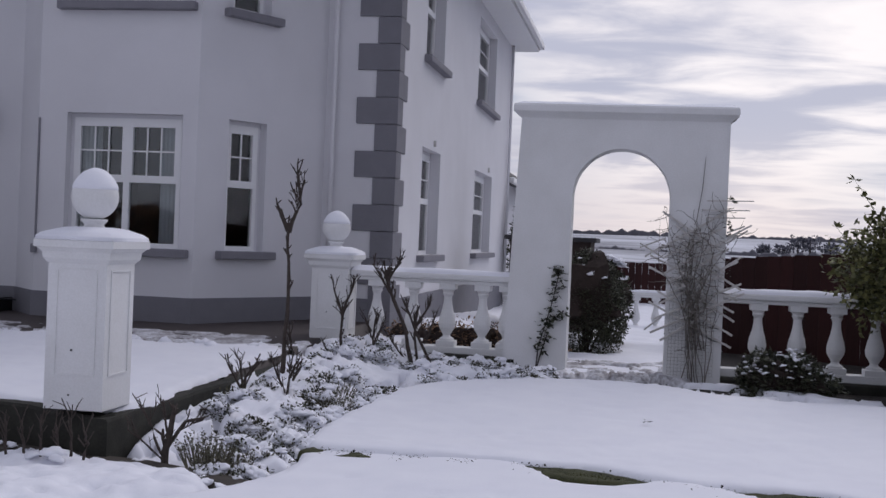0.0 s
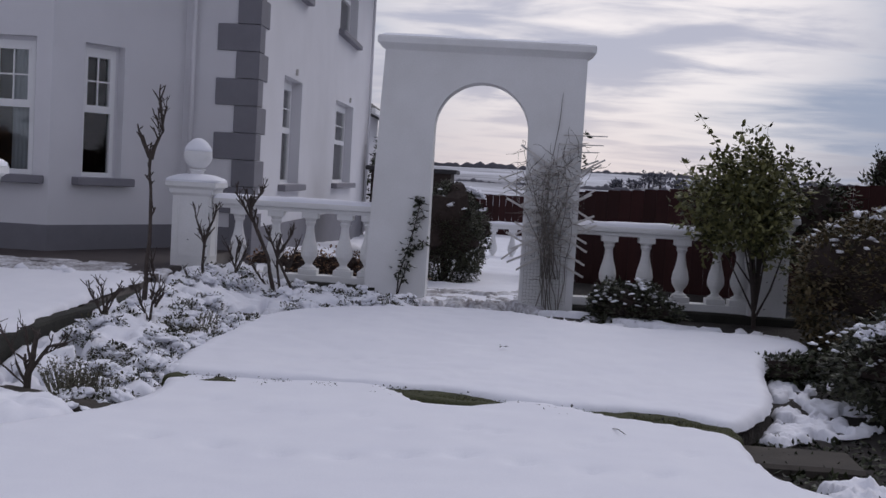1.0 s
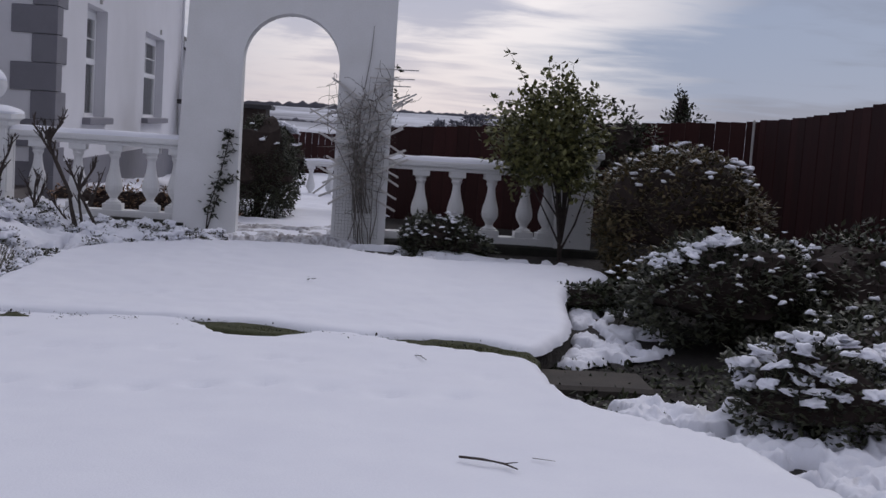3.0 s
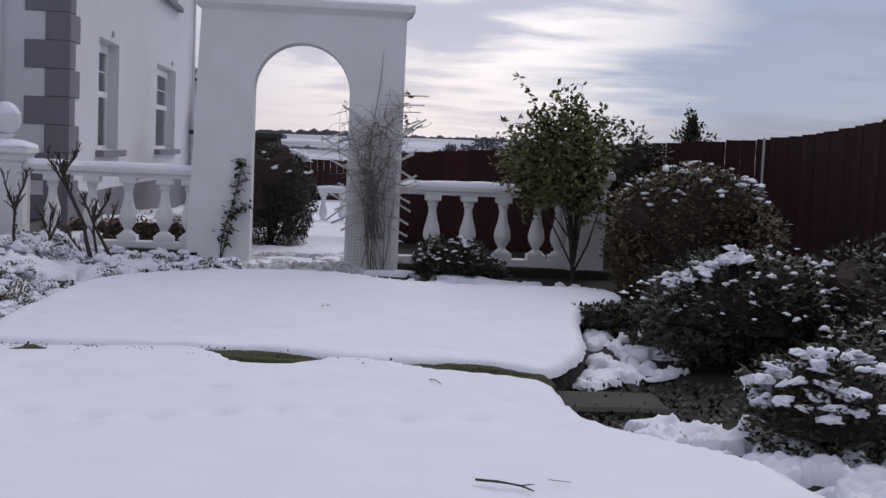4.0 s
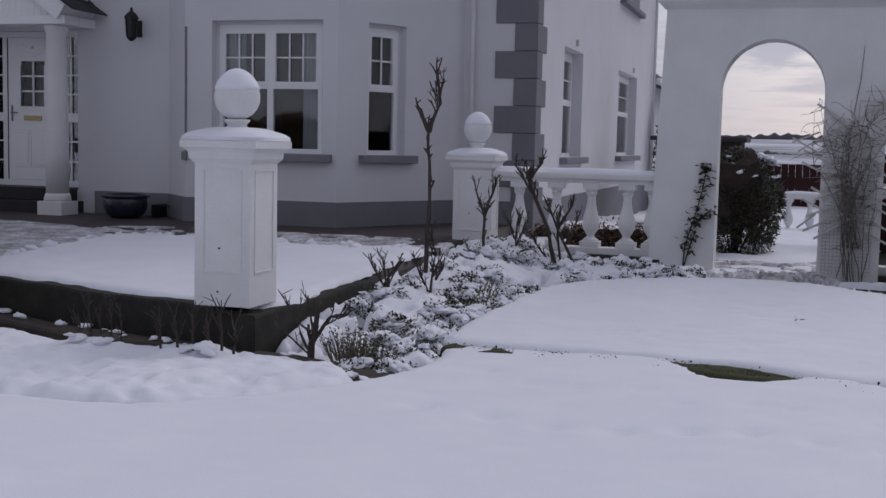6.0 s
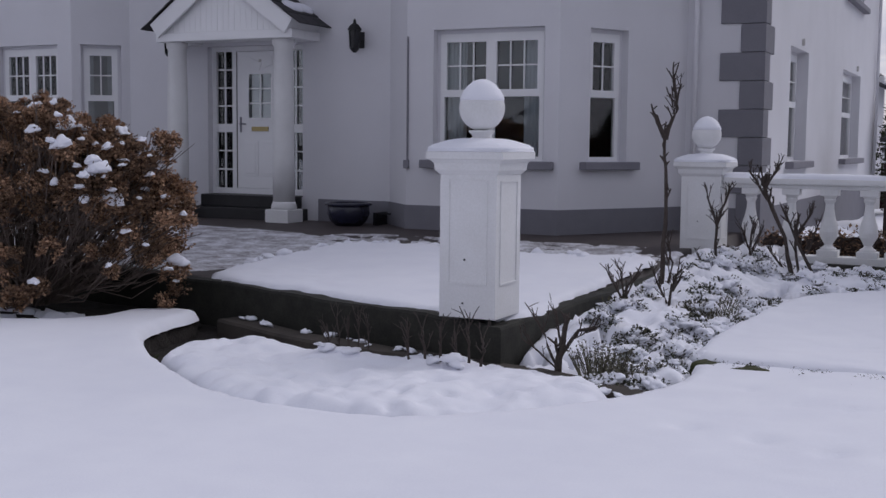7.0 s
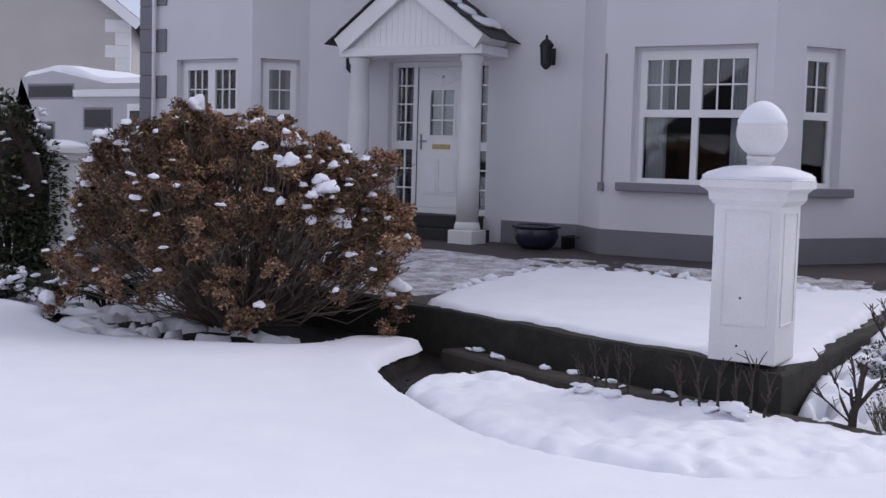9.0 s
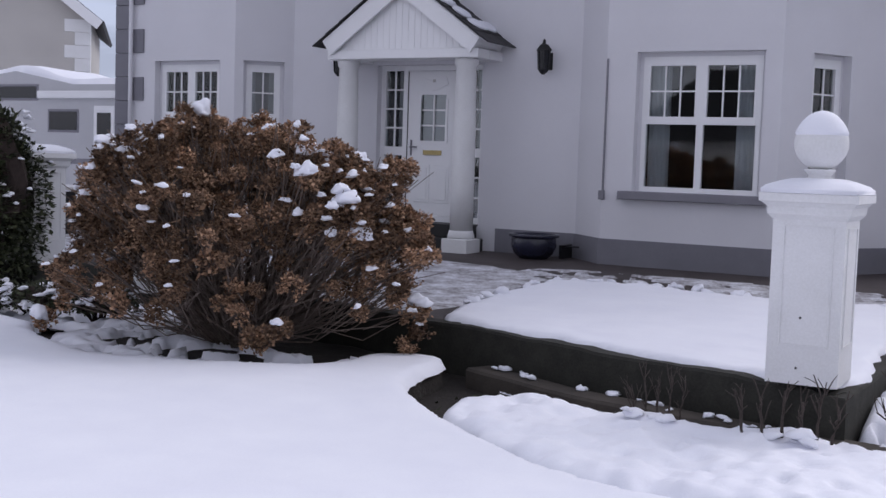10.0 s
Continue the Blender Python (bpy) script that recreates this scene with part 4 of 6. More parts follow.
def kerb_run(name, pts, w, z0, z1, material, label, category="kerb"):
    """A low wall along points, with a worn uneven top."""
    bm = bmesh.new()
    rng = random.Random(4)
    rings = []
    for i, p in enumerate(pts):
        a, b = Vector(pts[max(i - 1, 0)]), Vector(pts[min(i + 1, len(pts) - 1)])
        d = (b - a).normalized()
        n = Vector((-d.y, d.x))
        q = Vector(p)
        j = rng.uniform(-0.008, 0.008)
        rings.append([bm.verts.new((*(q + n * s * w / 2), z)) for s, z in ((-1, z0), (-1, z1 - 0.02 + j), (-0.85, z1 + j), (0.85, z1 + j), (1, z1 - 0.02 + j), (1, z0))])
    for a, b in zip(rings, rings[1:]):
        for k in range(5):
            bm.faces.new((a[k], b[k], b[k + 1], a[k + 1]))
    bm.faces.new(rings[0]), bm.faces.new(list(reversed(rings[-1])))
    return tagged(part(name, bm, material), label, category, kind="structure")


def between(p, q, n):
    return [(p[0] + (q[0] - p[0]) * k / n, p[1] + (q[1] - p[1]) * k / n) for k in range(n + 1)]


FRONT_KERB = between((-2.36, 3.92), (-3.0, 4.14), 6) + between((-3.0, 4.14), (-4.07, 4.42), 8)[1:] + between((-4.07, 4.42), (-5.3, 4.86), 10)[1:] + between((-5.3, 4.86), (-12, 6.55), 14)[1:]
kerb_run("kerb_front", FRONT_KERB, 0.16, -0.4, 0.19, M_KERB, "dark mossy kerb wall holding the terrace")
kerb_run("kerb_side", between((-2.37, 3.80), (-2.2, 9.7), 24), 0.14, -0.3, 0.185, M_KERB, "dark mossy kerb wall along the flower bed")
kerb_run("kerb_arch", between((-2.1, 9.32), (AX - 1.08, 9.32), 10), 0.26, -0.3, 0.19, M_KERB, "dark kerb under the balustrade")
kerb_run("kerb_arch", between((AX + 1.08, 9.36), (4.6, 9.36), 12), 0.26, -0.3, 0.12, M_KERB, "dark kerb under the balustrade")
kerb_run("bed_edging", between((-5.1, 4.55), (-3.9, 4.02), 6) + between((-3.9, 4.02), (-2.2, 3.72), 8)[1:] + between((-2.2, 3.72), (-1.08, 3.3), 6)[1:], 0.24, -0.4, -0.06, M_EDGE, "stained concrete edging sunk in the bed")
kerb_run("path_edging", between((2.66, 3.70), (3.42, 3.66), 3), 0.55, -0.4, -0.155, M_EDGE, "stained concrete edging at the lawn corner")

# terrace snow and the thinly covered drive
TERRACE_SNOW = smooth_outline([(-2.37, 4.15), (-2.37, 5.5), (-2.38, 7.0), (-2.42, 7.85), (-3.0, 7.86), (-3.61, 7.78), (-4.4, 7.85), (-5.16, 7.9), (-5.86, 7.72), (-5.97, 6.86), (-5.9, 5.9), (-5.75, 5.2), (-5.48, 4.92), (-4.4, 4.58), (-3.3, 4.24)], 14, 0.03, 41)
tagged(sheet("terrace_snow", TERRACE_SNOW, terrace_z, 0.055, 0.05, 0.06, M_SNOW, 43, ((0.8, 0.02), (5, 0.012), (12, 0.01))), "thick untouched snow on the terrace", "snow", kind="structure")
DRIVE = smooth_outline([(-6.2, 5.4), (-6.15, 7.6), (-6.6, 8.4), (-8.0, 8.9), (-11, 9.1), (-15, 9.2), (-17, 8.5), (-12, 6.9), (-9, 6.1)], 8, 0.04, 45)
tagged(sheet("drive_snow", DRIVE, terrace_z, 0.012, 0.06, 0.1, M_SNOW_THIN, 46, ((2, 0.006),)), "thin trodden snow over the drive", "snow", kind="structure")
tagged(sheet("paving_snow", smooth_outline([(-6.2, 7.7), (-4.5, 8.0), (-2.5, 7.95), (-2.5, 8.9), (-3.6, 9.0), (-5.0, 9.0), (-6.6, 8.8)], 8, 0.04, 47), terrace_z, 0.02, 0.05, 0.08, M_SNOW_THIN, 48, ((2, 0.006),), holes=0.2), "patchy thin snow on the wet paving", "snow", kind="structure")

# ---- behind the arch ----
BACK = smooth_outline([(-1.9, 10.2), (1.75, 10.1), (2.0, 13.9), (6.5, 14.6), (6.5, 30), (-1.9, 30)], 4, 0.02, 55)
tagged(sheet("back_snow", BACK, lambda X, Y: soil_z(X, Y), 0.05, 0.12, 0.2, M_SNOW, 57, ((1.2, 0.07), (4.0, 0.03))), "trodden snow over the back garden", "snow", kind="structure")
tagged(sheet("threshold_snow", smooth_outline([(0.2, 8.95), (1.6, 8.95), (1.6, 10.4), (0.2, 10.4)], 6, 0.02, 58), lambda X, Y: soil_z(X, Y) + 0.02, 0.05, 0.04, 0.15, M_SNOW_THIN, 59, ((2, 0.04), (7, 0.04)), holes=0.15), "half melted snow on the path under the arch", "snow", kind="structure")


def fence(pts, board_w, z_of, base_of, label):
    f = tagged(new("fence"), label, "fence")
    n = 0
    mesh_ob = part("board", boxed(-board_w / 2 + 0.003, board_w / 2 - 0.003, -0.011, 0.011, 0, 1, 0.003), M_FENCE, f)
    (ax, ay), (bx, by) = pts
    L = math.hypot(bx - ax, by - ay)
    ang = math.degrees(math.atan2(by - ay, bx - ax))
    k = 0
    while k * board_w < L:
        s = k * board_w / L
        x, y = ax + (bx - ax) * s, ay + (by - ay) * s
        z0, z1 = base_of(x, y), z_of(x, y) + 0.006 * math.sin(k * 3.7)
        m = pose(x, y, z0, 0, 0, ang) @ Matrix.Diagonal((1, 1, z1 - z0, 1)) @ pose(0, 0.004 * (k % 2), 0)
        if k == 0:
            mesh_ob.matrix_local = m
        else:
            twin(mesh_ob, m)
        k += 1
    return f


fence([(6.75, -2.0), (6.75, 10.75)], 0.20, lambda x, y: 1.75 + 0.36 * float(ease(np.array(-y), -10.6, -4.0)), lambda x, y: -0.4, "tall red-brown close-boarded fence along the garden")
fence([(6.72, 10.85), (1.95, 14.2)], 0.20, lambda x, y: 1.32 + 0.41 * (x - 1.95) / 4.8, lambda x, y: -0.5, "red-brown close-boarded fence behind the balustrade")
fence([(-6.0, 32.0), (6.6, 32.0)], 0.20, lambda x, y: 0.98, lambda x, y: -0.6, "low red-brown boarded fence across the far end")
post = tagged(new("fence_post"), "pale weathered post in the red-brown fence", "post")
part("post", boxed(-0.010, 0.010, -0.02, 0.02, -0.4, 1.745, 0.003), M_LATTICE, post)
post.matrix_basis = pose(6.68, 10.75, 0)

annex = tagged(new("rear_annex"), "low rear part of the house under a dark roof", "annex")
part("wall", boxed(-9.0, -2.6, 24.9, 30.4, -0.6, 3.0), M_RENDER, annex)
ar = bmesh.new()
rv = [ar.verts.new(p) for p in ((-9.3, 24.7, 3.0), (-2.1, 24.7, 3.0), (-2.1, 30.8, 3.0), (-9.3, 30.8, 3.0), (-9.3, 27.7, 4.6), (-4.5, 27.7, 4.6))]
for f in ((0, 1, 5, 4), (1, 2, 5), (2, 3, 4, 5), (3, 0, 4), (3, 2, 1, 0)):
    ar.faces.new([rv[i] for i in f])
part("roof", ar, M_SLATE, annex)
part("gutter", boxed(-2.16, -2.05, 24.7, 30.8, 2.88, 3.02, 0.02), M_PVC, annex)


# ---- planting ----
def snow_on(rng, parent, spots, size, name="snow_clump", label="", squash=0.55, sub=2, rough=0.34):
    """Small pillows of snow at the spots, each its own part."""
    for p in spots:
        bm = bmesh.new()
        s = size * rng.uniform(0.6, 1.35)
        lump(rng, bm, (0, 0, 0), s * rng.uniform(0.75, 1.35), s * rng.uniform(0.75, 1.35), s * squash * rng.uniform(0.7, 1.3), rough, sub)
        ob = part(name, bm, M_SNOW, parent, label, True)
        ob.matrix_local = pose(*p, rng.uniform(-15, 15), rng.uniform(-15, 15), rng.uniform(0, 360))


def dome_spots(rng, n, centre, radii, low=-0.3, rough=0.14, inner=0.75, freq=1.7):
    """Places and outward ways over an uneven dome."""
    out = []
    off = Vector((rng.uniform(-40, 40),) * 3)
    while len(out) < n:
        d = Vector((rng.gauss(0, 1), rng.gauss(0, 1), rng.gauss(0, 1))).normalized()
        if d.z < low:
            continue
        k = 1 + rough * 2 * noise.noise(d * freq + off)
        k *= inner + (1 - inner) * rng.random() ** 0.5
        out.append((Vector((centre[0] + d.x * radii[0] * k, centre[1] + d.y * radii[1] * k, centre[2] + d.z * radii[2] * k)), d))
    return out


def shrub(name, label, centre, radii, n, leaf, material, seed, snow=0, snow_size=0.05, low=-0.5, rough=0.14, category="shrub", core=0.72, snow_from=0.35):
    rng = random.Random(seed)
    s = tagged(new(name), label, category)
    verts, faces = [], []
    leaves_at(rng, dome_spots(rng, n, centre, radii, low, rough, 0.70), leaf, verts, faces)
    f = from_lists("foliage", [tuple(v) for v in verts], faces, material, s)
    f["kind"] = "stuff"
    wood = bmesh.new()
    foot = Vector((centre[0], centre[1], float(soil_z(np.array(centre[0]), np.array(centre[1]))) - 0.05))
    for k in range(16):
        d = Vector((rng.gauss(0, 1), rng.gauss(0, 1), abs(rng.gauss(0.8, 0.6)))).normalized()
        tip = Vector(centre) + Vector((d.x * radii[0], d.y * radii[1], d.z * radii[2])) * 0.85
        tube(wood, [foot + Vector((rng.uniform(-.05, .05), rng.uniform(-.05, .05), 0)), (foot + tip) / 2 + Vector((0, 0, 0.05)), tip], [0.018, 0.012, 0.004], 5)
    part("branches", wood, M_TWIGDARK, s)
    # solid dark core added for the shade deep among the leaves
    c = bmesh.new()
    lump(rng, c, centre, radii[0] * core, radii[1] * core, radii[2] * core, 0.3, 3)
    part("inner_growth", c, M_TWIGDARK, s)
    if snow:
        sp = [p for p, d in dome_spots(rng, snow * 6, centre, radii, snow_from, rough, 0.97)][:snow]
        snow_on(rng, s, sp, snow_size, sub=3 if snow_size > 0.04 else 2, rough=0.6)
    return s


def flower_head(rng):
    """A dried mophead: a loose ball of many small curled florets in uneven bunches."""
    verts, faces = [], []
    clumps = [Vector((rng.gauss(0, 1), rng.gauss(0, 1), rng.gauss(0.25, 1))).normalized() for _ in range(20)]
    spots = []
    for c in clumps:
        for _ in range(14):
            q = (c + Vector((rng.gauss(0, 0.24), rng.gauss(0, 0.24), rng.gauss(0, 0.24)))).normalized()
            spots.append((q * (0.30 + 0.62 * rng.random() ** 0.6), q))
    leaves_at(rng, spots, 0.25, verts, faces, 1.0, 1.15)
    return verts, faces


def hydrangea(cx, cy, cz):
    rng = random.Random(17)
    bush = tagged(new("hydrangea_bush"), "large bush of dried brown hydrangea heads tipped with snow", "bush")
    stems = bmesh.new()
    tips = []
    off = Vector((3.1, 8.2, 1.7))
    while len(tips) < 620:
        d = Vector((rng.gauss(0, 1), rng.gauss(0, 1), rng.gauss(0.30, 0.9))).normalized()
        if d.z < -0.05 or (d.z < 0.34 and rng.random() < 0.62):
            continue
        k = (1 + 0.34 * noise.noise(d * 2.6 + off)) * (0.66 + 0.34 * rng.random() ** 0.4)
        z = 0.40 + 1.40 * max(d.z, 0) * k + 0.35 * min(d.z, 0)
        tips.append((Vector((d.x * 1.60 * k, d.y * 1.35 * k, z)), d))
    for k, (p, d) in enumerate(tips):
        if True:
            foot = Vector((d.x * 0.25, d.y * 0.22, 0)) + Vector((rng.uniform(-.1, .1), rng.uniform(-.1, .1), 0))
            mid = foot.lerp(p, 0.55) + Vector((d.x * 0.10, d.y * 0.10, -0.06 if d.z < 0.2 else 0.05))
            bow = Vector((rng.gauss(0, .05), rng.gauss(0, .05), rng.gauss(0, .04)))
            tube(stems, [foot, foot.lerp(mid, 0.55) + bow, mid - bow * 0.6, p], [0.007, 0.006, 0.005, 0.0035], 4)
            for _ in range(2):
                e = p + Vector((rng.uniform(-.22, .22), rng.uniform(-.22, .22), rng.uniform(-.12, .1)))
                tube(stems, [mid.lerp(p, rng.uniform(0, 0.6)), e], [0.005, 0.003], 4)
    st = part("stem_thicket", stems, M_STEM, bush, "thin bare brown stems")
    st["kind"] = "stuff"
    protos = []
    for k in range(5):
        v, f = flower_head(rng)
        protos.append((v, f))
    meshes = []
    for v, f in protos:
        me = bpy.data.meshes.new("flower_head")
        me.from_pydata([tuple(q) for q in v], [], f)
        me.materials.append(L_HYDRANGEA)
        meshes.append(me)
    for x, y, z in ((-1.72, -0.6, 0.10), (-1.6, -0.66, 0.08), (-1.5, -0.55, 0.22), (-1.62, -0.42, 0.34), (-1.75, -0.3, 0.45), (1.0, -0.95, 0.24), (1.08, -0.9, 0.30), (1.62, 0.05, 0.34), (1.66, 0.1, 0.24), (1.6, 0.0, 0.12), (0.92, -1.0, 0.20)):
        tips.append((Vector((x, y, z)), Vector((x, y, 0.0)).normalized()))
    near = sorted(range(len(tips)), key=lambda i: tips[i][0].y - tips[i][0].x * 0.5)
    rest_v, rest_f = [], []
    for rank, i in enumerate(near):
        p, d = tips[i]
        s = rng.uniform(0.065, 0.125)
        m = Matrix.LocRotScale(p, Euler((rng.uniform(-0.6, 0.6), rng.uniform(-0.6, 0.6), rng.uniform(0, 6.3))), Vector((s, s, s * rng.uniform(0.7, 0.95))))
        if rank < 300:
            ob = new("flower_head", meshes[i % 5])
            ob.parent = bush
            ob.matrix_local = m
        else:
            v, f = protos[i % 5]
            n = len(rest_v)
            rest_v += [tuple(m @ q) for q in v]
            rest_f += [tuple(a + n for a in t) for t in f]
    r = from_lists("far_flower_heads", rest_v, rest_f, L_HYDRANGEA, bush)
    r["kind"] = "stuff"
    # brown leaves left among the stems
    lv, lf = [], []
    leaves_at(rng, [(Vector((p.x * k, p.y * k, 0.15 + (p.z - 0.15) * k)), d) for p, d in tips if d.z > 0.2 for k in (rng.uniform(0.6, 0.95), rng.uniform(0.7, 1.0), rng.uniform(0.75, 1.0))], 0.05, lv, lf)
    o = from_lists("withered_leaves", [tuple(q) for q in lv], lf, L_HYDRANGEA, bush)
    o["kind"] = "stuff"
    tops = [p for p, d in tips if (p.y - p.x * 0.3) < -0.05]
    rng.shuffle(tops)
    tops.sort(key=lambda p: -((p.x / 1.6) ** 2 + (p.y / 1.35) ** 2 + ((p.z - 0.3) / 1.5) ** 2) + rng.uniform(0, 0.35))
    pick = tops[:150]
    rng.shuffle(pick)
    snow_on(rng, bush, [(p.x * 1.01, p.y * 1.01 - 0.05, p.z + 0.045) for p in pick[:20]], 0.066, "snow_clump", "", 0.9, 3, 0.3)
    snow_on(rng, bush, [(p.x * 1.01, p.y * 1.01 - 0.05, p.z + 0.05) for p in pick[20:100]], 0.032, "snow_clump", "", 0.7, 3, 0.4)
    bush.matrix_basis = pose(cx, cy, cz)


hydrangea(-7.22, 4.36, -0.06)

# dark moss and litter under the bush, with snow crumbs
tagged(sheet("bush_litter", smooth_outline([(-8.6, 3.5), (-7.5, 3.15), (-6.3, 3.4), (-5.7, 4.2), (-5.6, 4.75), (-7.2, 5.2), (-8.7, 5.4)], 6, 0.05, 91), lambda X, Y: soil_z(X, Y), 0.05, 0.06, 0.2, M_SOIL, 92, ((3, 0.05),)), "dark leaf litter below the bush", "litter", kind="structure")
tagged(sheet("bush_snow", smooth_outline([(-8.7, 3.6), (-7.5, 3.1), (-6.3, 3.35), (-5.7, 4.2), (-5.8, 4.5), (-7.2, 4.3), (-8.6, 4.5)], 6, 0.05, 93), lambda X, Y: soil_z(X, Y) + 0.05, 0.06, 0.035, 0.08, M_SNOW, 94, ((3, 0.05), (10, 0.04)), holes=0.1), "scraps of snow in the litter under the bush", "snow", kind="structure")
tagged(sheet("bush_snow", smooth_outline([(-11.6, 4.0), (-9.6, 4.15), (-8.5, 4.15), (-8.2, 4.6), (-8.9, 5.4), (-9.8, 5.5), (-11.6, 5.2)], 6, 0.05, 96), lambda X, Y: soil_z(X, Y) + 0.05, 0.06, 0.04, 0.1, M_SNOW, 98, ((2, 0.06), (8, 0.05)), holes=0.26), "patchy snow between the bush and the drive pier", "snow", kind="structure")
tagged(sheet("kerb_snow", smooth_outline([(-4.9, 4.3), (-4.0, 4.12), (-2.7, 3.75), (-2.7, 3.9), (-4.0, 4.3), (-4.9, 4.55)], 6, 0.03, 95), lambda X, Y: soil_z(X, Y) + 0.02, 0.05, 0.03, 0.04, M_SNOW, 99, ((4, 0.04),), holes=0.0), "scraps of snow at the foot of the kerb", "snow", kind="structure")


def camellia():
    rng = random.Random(29)
    t = tagged(new("camellia_tree"), "small glossy evergreen tree before the white pier", "tree")
    wood = bmesh.new()
    foot = Vector((3.92, 8.95, -0.02))
    verts, faces = [], []
    spots = []
    for k in range(17):
        a = rng.uniform(0, 6.28)
        r = rng.uniform(0.1, 0.58)
        tip = Vector((3.72 + r * math.cos(a), 8.85 + 0.8 * r * math.sin(a), rng.uniform(1.15, 2.05) - 0.5 * r))
        a0 = foot + Vector((0, 0, rng.uniform(0.15, 0.5)))
        mid = a0.lerp(tip, 0.5) + Vector((rng.uniform(-.06, .06), rng.uniform(-.06, .06), 0.08))
        tube(wood, [a0, mid, tip], [0.014, 0.009, 0.004], 5)
        for j in range(5):
            q = wander(rng, a0.lerp(tip, rng.uniform(0.55, 1.0)), (rng.gauss(0, 1), rng.gauss(0, 1), rng.uniform(0.2, 1.2)), rng.uniform(0.18, 0.36), 4, 0.25)
            tube(wood, q, [0.004, 0.0035, 0.003, 0.002, 0.0015], 4)
            spots += [(p + Vector((rng.uniform(-.03, .03),) * 3), Vector((rng.gauss(0, 1), rng.gauss(0, 1), 0.2)).normalized()) for p in q for _ in range(3)]
    for x, y, z in ((3.34, 8.8, 2.30), (3.66, 8.8, 2.18), (3.86, 8.8, 2.16), (4.12, 8.85, 1.96), (3.12, 8.8, 1.82)):
        q = wander(rng, (x * 0.6 + 3.72 * 0.4, y, z - 0.6), (x - 3.72, 0, 1.0), 0.62, 6, 0.12)
        tube(wood, q, [0.006, 0.005, 0.004, 0.004, 0.003, 0.002, 0.002], 4)
        spots += [(p, Vector((rng.gauss(0, 1), rng.gauss(0, 1), 0.3)).normalized()) for p in q[1:] for _ in range(5)]
    spots += [(p, d) for p, d in dome_spots(rng, 4600, (3.68, 8.85, 1.34), (0.62, 0.50, 0.66), -0.9, 0.3, 0.25, 2.2)]
    spots += [(p, d) for p, d in dome_spots(rng, 90, (4.1, 8.8, 0.75), (0.25, 0.22, 0.22), -0.9, 0.3, 0.25, 2.2)]
    tube(wood, [foot, foot + Vector((-0.02, 0, 0.25)), foot + Vector((-0.08, -0.02, 0.7)), foot + Vector((-0.16, -0.04, 1.3))], [0.026, 0.022, 0.018, 0.010], 7)
    tube(wood, [foot + Vector((0, 0, 0.15)), foot + Vector((0.14, 0, 0.45)), foot + Vector((0.24, 0, 0.8))], [0.016, 0.012, 0.006], 6)
    part("trunk", wood, M_BARK, t)
    leaves_at(rng, spots, 0.050, verts, faces, 0.7, 1.45)
    c = from_lists("crown", [tuple(v) for v in verts], faces, L_CAMELLIA, t)
    c["kind"] = "stuff"


camellia()
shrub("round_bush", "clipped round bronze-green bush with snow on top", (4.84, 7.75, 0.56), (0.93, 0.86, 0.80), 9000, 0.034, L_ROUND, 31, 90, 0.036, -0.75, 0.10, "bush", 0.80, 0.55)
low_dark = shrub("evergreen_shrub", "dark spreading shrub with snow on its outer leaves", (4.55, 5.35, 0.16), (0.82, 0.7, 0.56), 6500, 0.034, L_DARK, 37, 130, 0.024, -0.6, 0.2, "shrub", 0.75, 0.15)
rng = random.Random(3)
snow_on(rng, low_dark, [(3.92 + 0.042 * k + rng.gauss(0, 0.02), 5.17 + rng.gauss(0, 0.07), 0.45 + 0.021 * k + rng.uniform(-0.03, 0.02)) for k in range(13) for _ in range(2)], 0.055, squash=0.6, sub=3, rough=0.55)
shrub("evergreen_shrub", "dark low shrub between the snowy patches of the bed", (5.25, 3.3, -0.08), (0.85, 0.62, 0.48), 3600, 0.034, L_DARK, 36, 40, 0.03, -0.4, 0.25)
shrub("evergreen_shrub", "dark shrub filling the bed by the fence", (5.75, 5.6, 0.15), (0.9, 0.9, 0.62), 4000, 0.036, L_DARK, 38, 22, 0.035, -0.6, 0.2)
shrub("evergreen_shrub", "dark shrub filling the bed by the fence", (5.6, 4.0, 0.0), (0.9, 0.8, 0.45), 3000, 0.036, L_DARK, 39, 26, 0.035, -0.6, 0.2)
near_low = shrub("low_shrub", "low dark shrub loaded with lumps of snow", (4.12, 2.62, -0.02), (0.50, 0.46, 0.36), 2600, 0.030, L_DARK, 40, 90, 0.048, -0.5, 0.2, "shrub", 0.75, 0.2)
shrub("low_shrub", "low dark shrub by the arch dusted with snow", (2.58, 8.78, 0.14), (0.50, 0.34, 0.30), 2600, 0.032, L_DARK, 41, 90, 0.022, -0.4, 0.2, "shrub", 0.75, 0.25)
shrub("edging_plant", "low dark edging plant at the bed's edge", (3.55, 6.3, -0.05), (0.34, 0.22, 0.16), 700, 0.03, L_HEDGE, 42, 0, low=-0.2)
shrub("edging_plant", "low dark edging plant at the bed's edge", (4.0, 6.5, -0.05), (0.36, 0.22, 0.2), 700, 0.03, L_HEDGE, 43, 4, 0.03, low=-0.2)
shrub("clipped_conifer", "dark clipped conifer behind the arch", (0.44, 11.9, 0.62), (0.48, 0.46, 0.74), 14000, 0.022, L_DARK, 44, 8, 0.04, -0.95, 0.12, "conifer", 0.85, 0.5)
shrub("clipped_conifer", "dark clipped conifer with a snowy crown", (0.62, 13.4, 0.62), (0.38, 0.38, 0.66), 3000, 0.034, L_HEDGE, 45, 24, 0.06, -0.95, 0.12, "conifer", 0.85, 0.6)
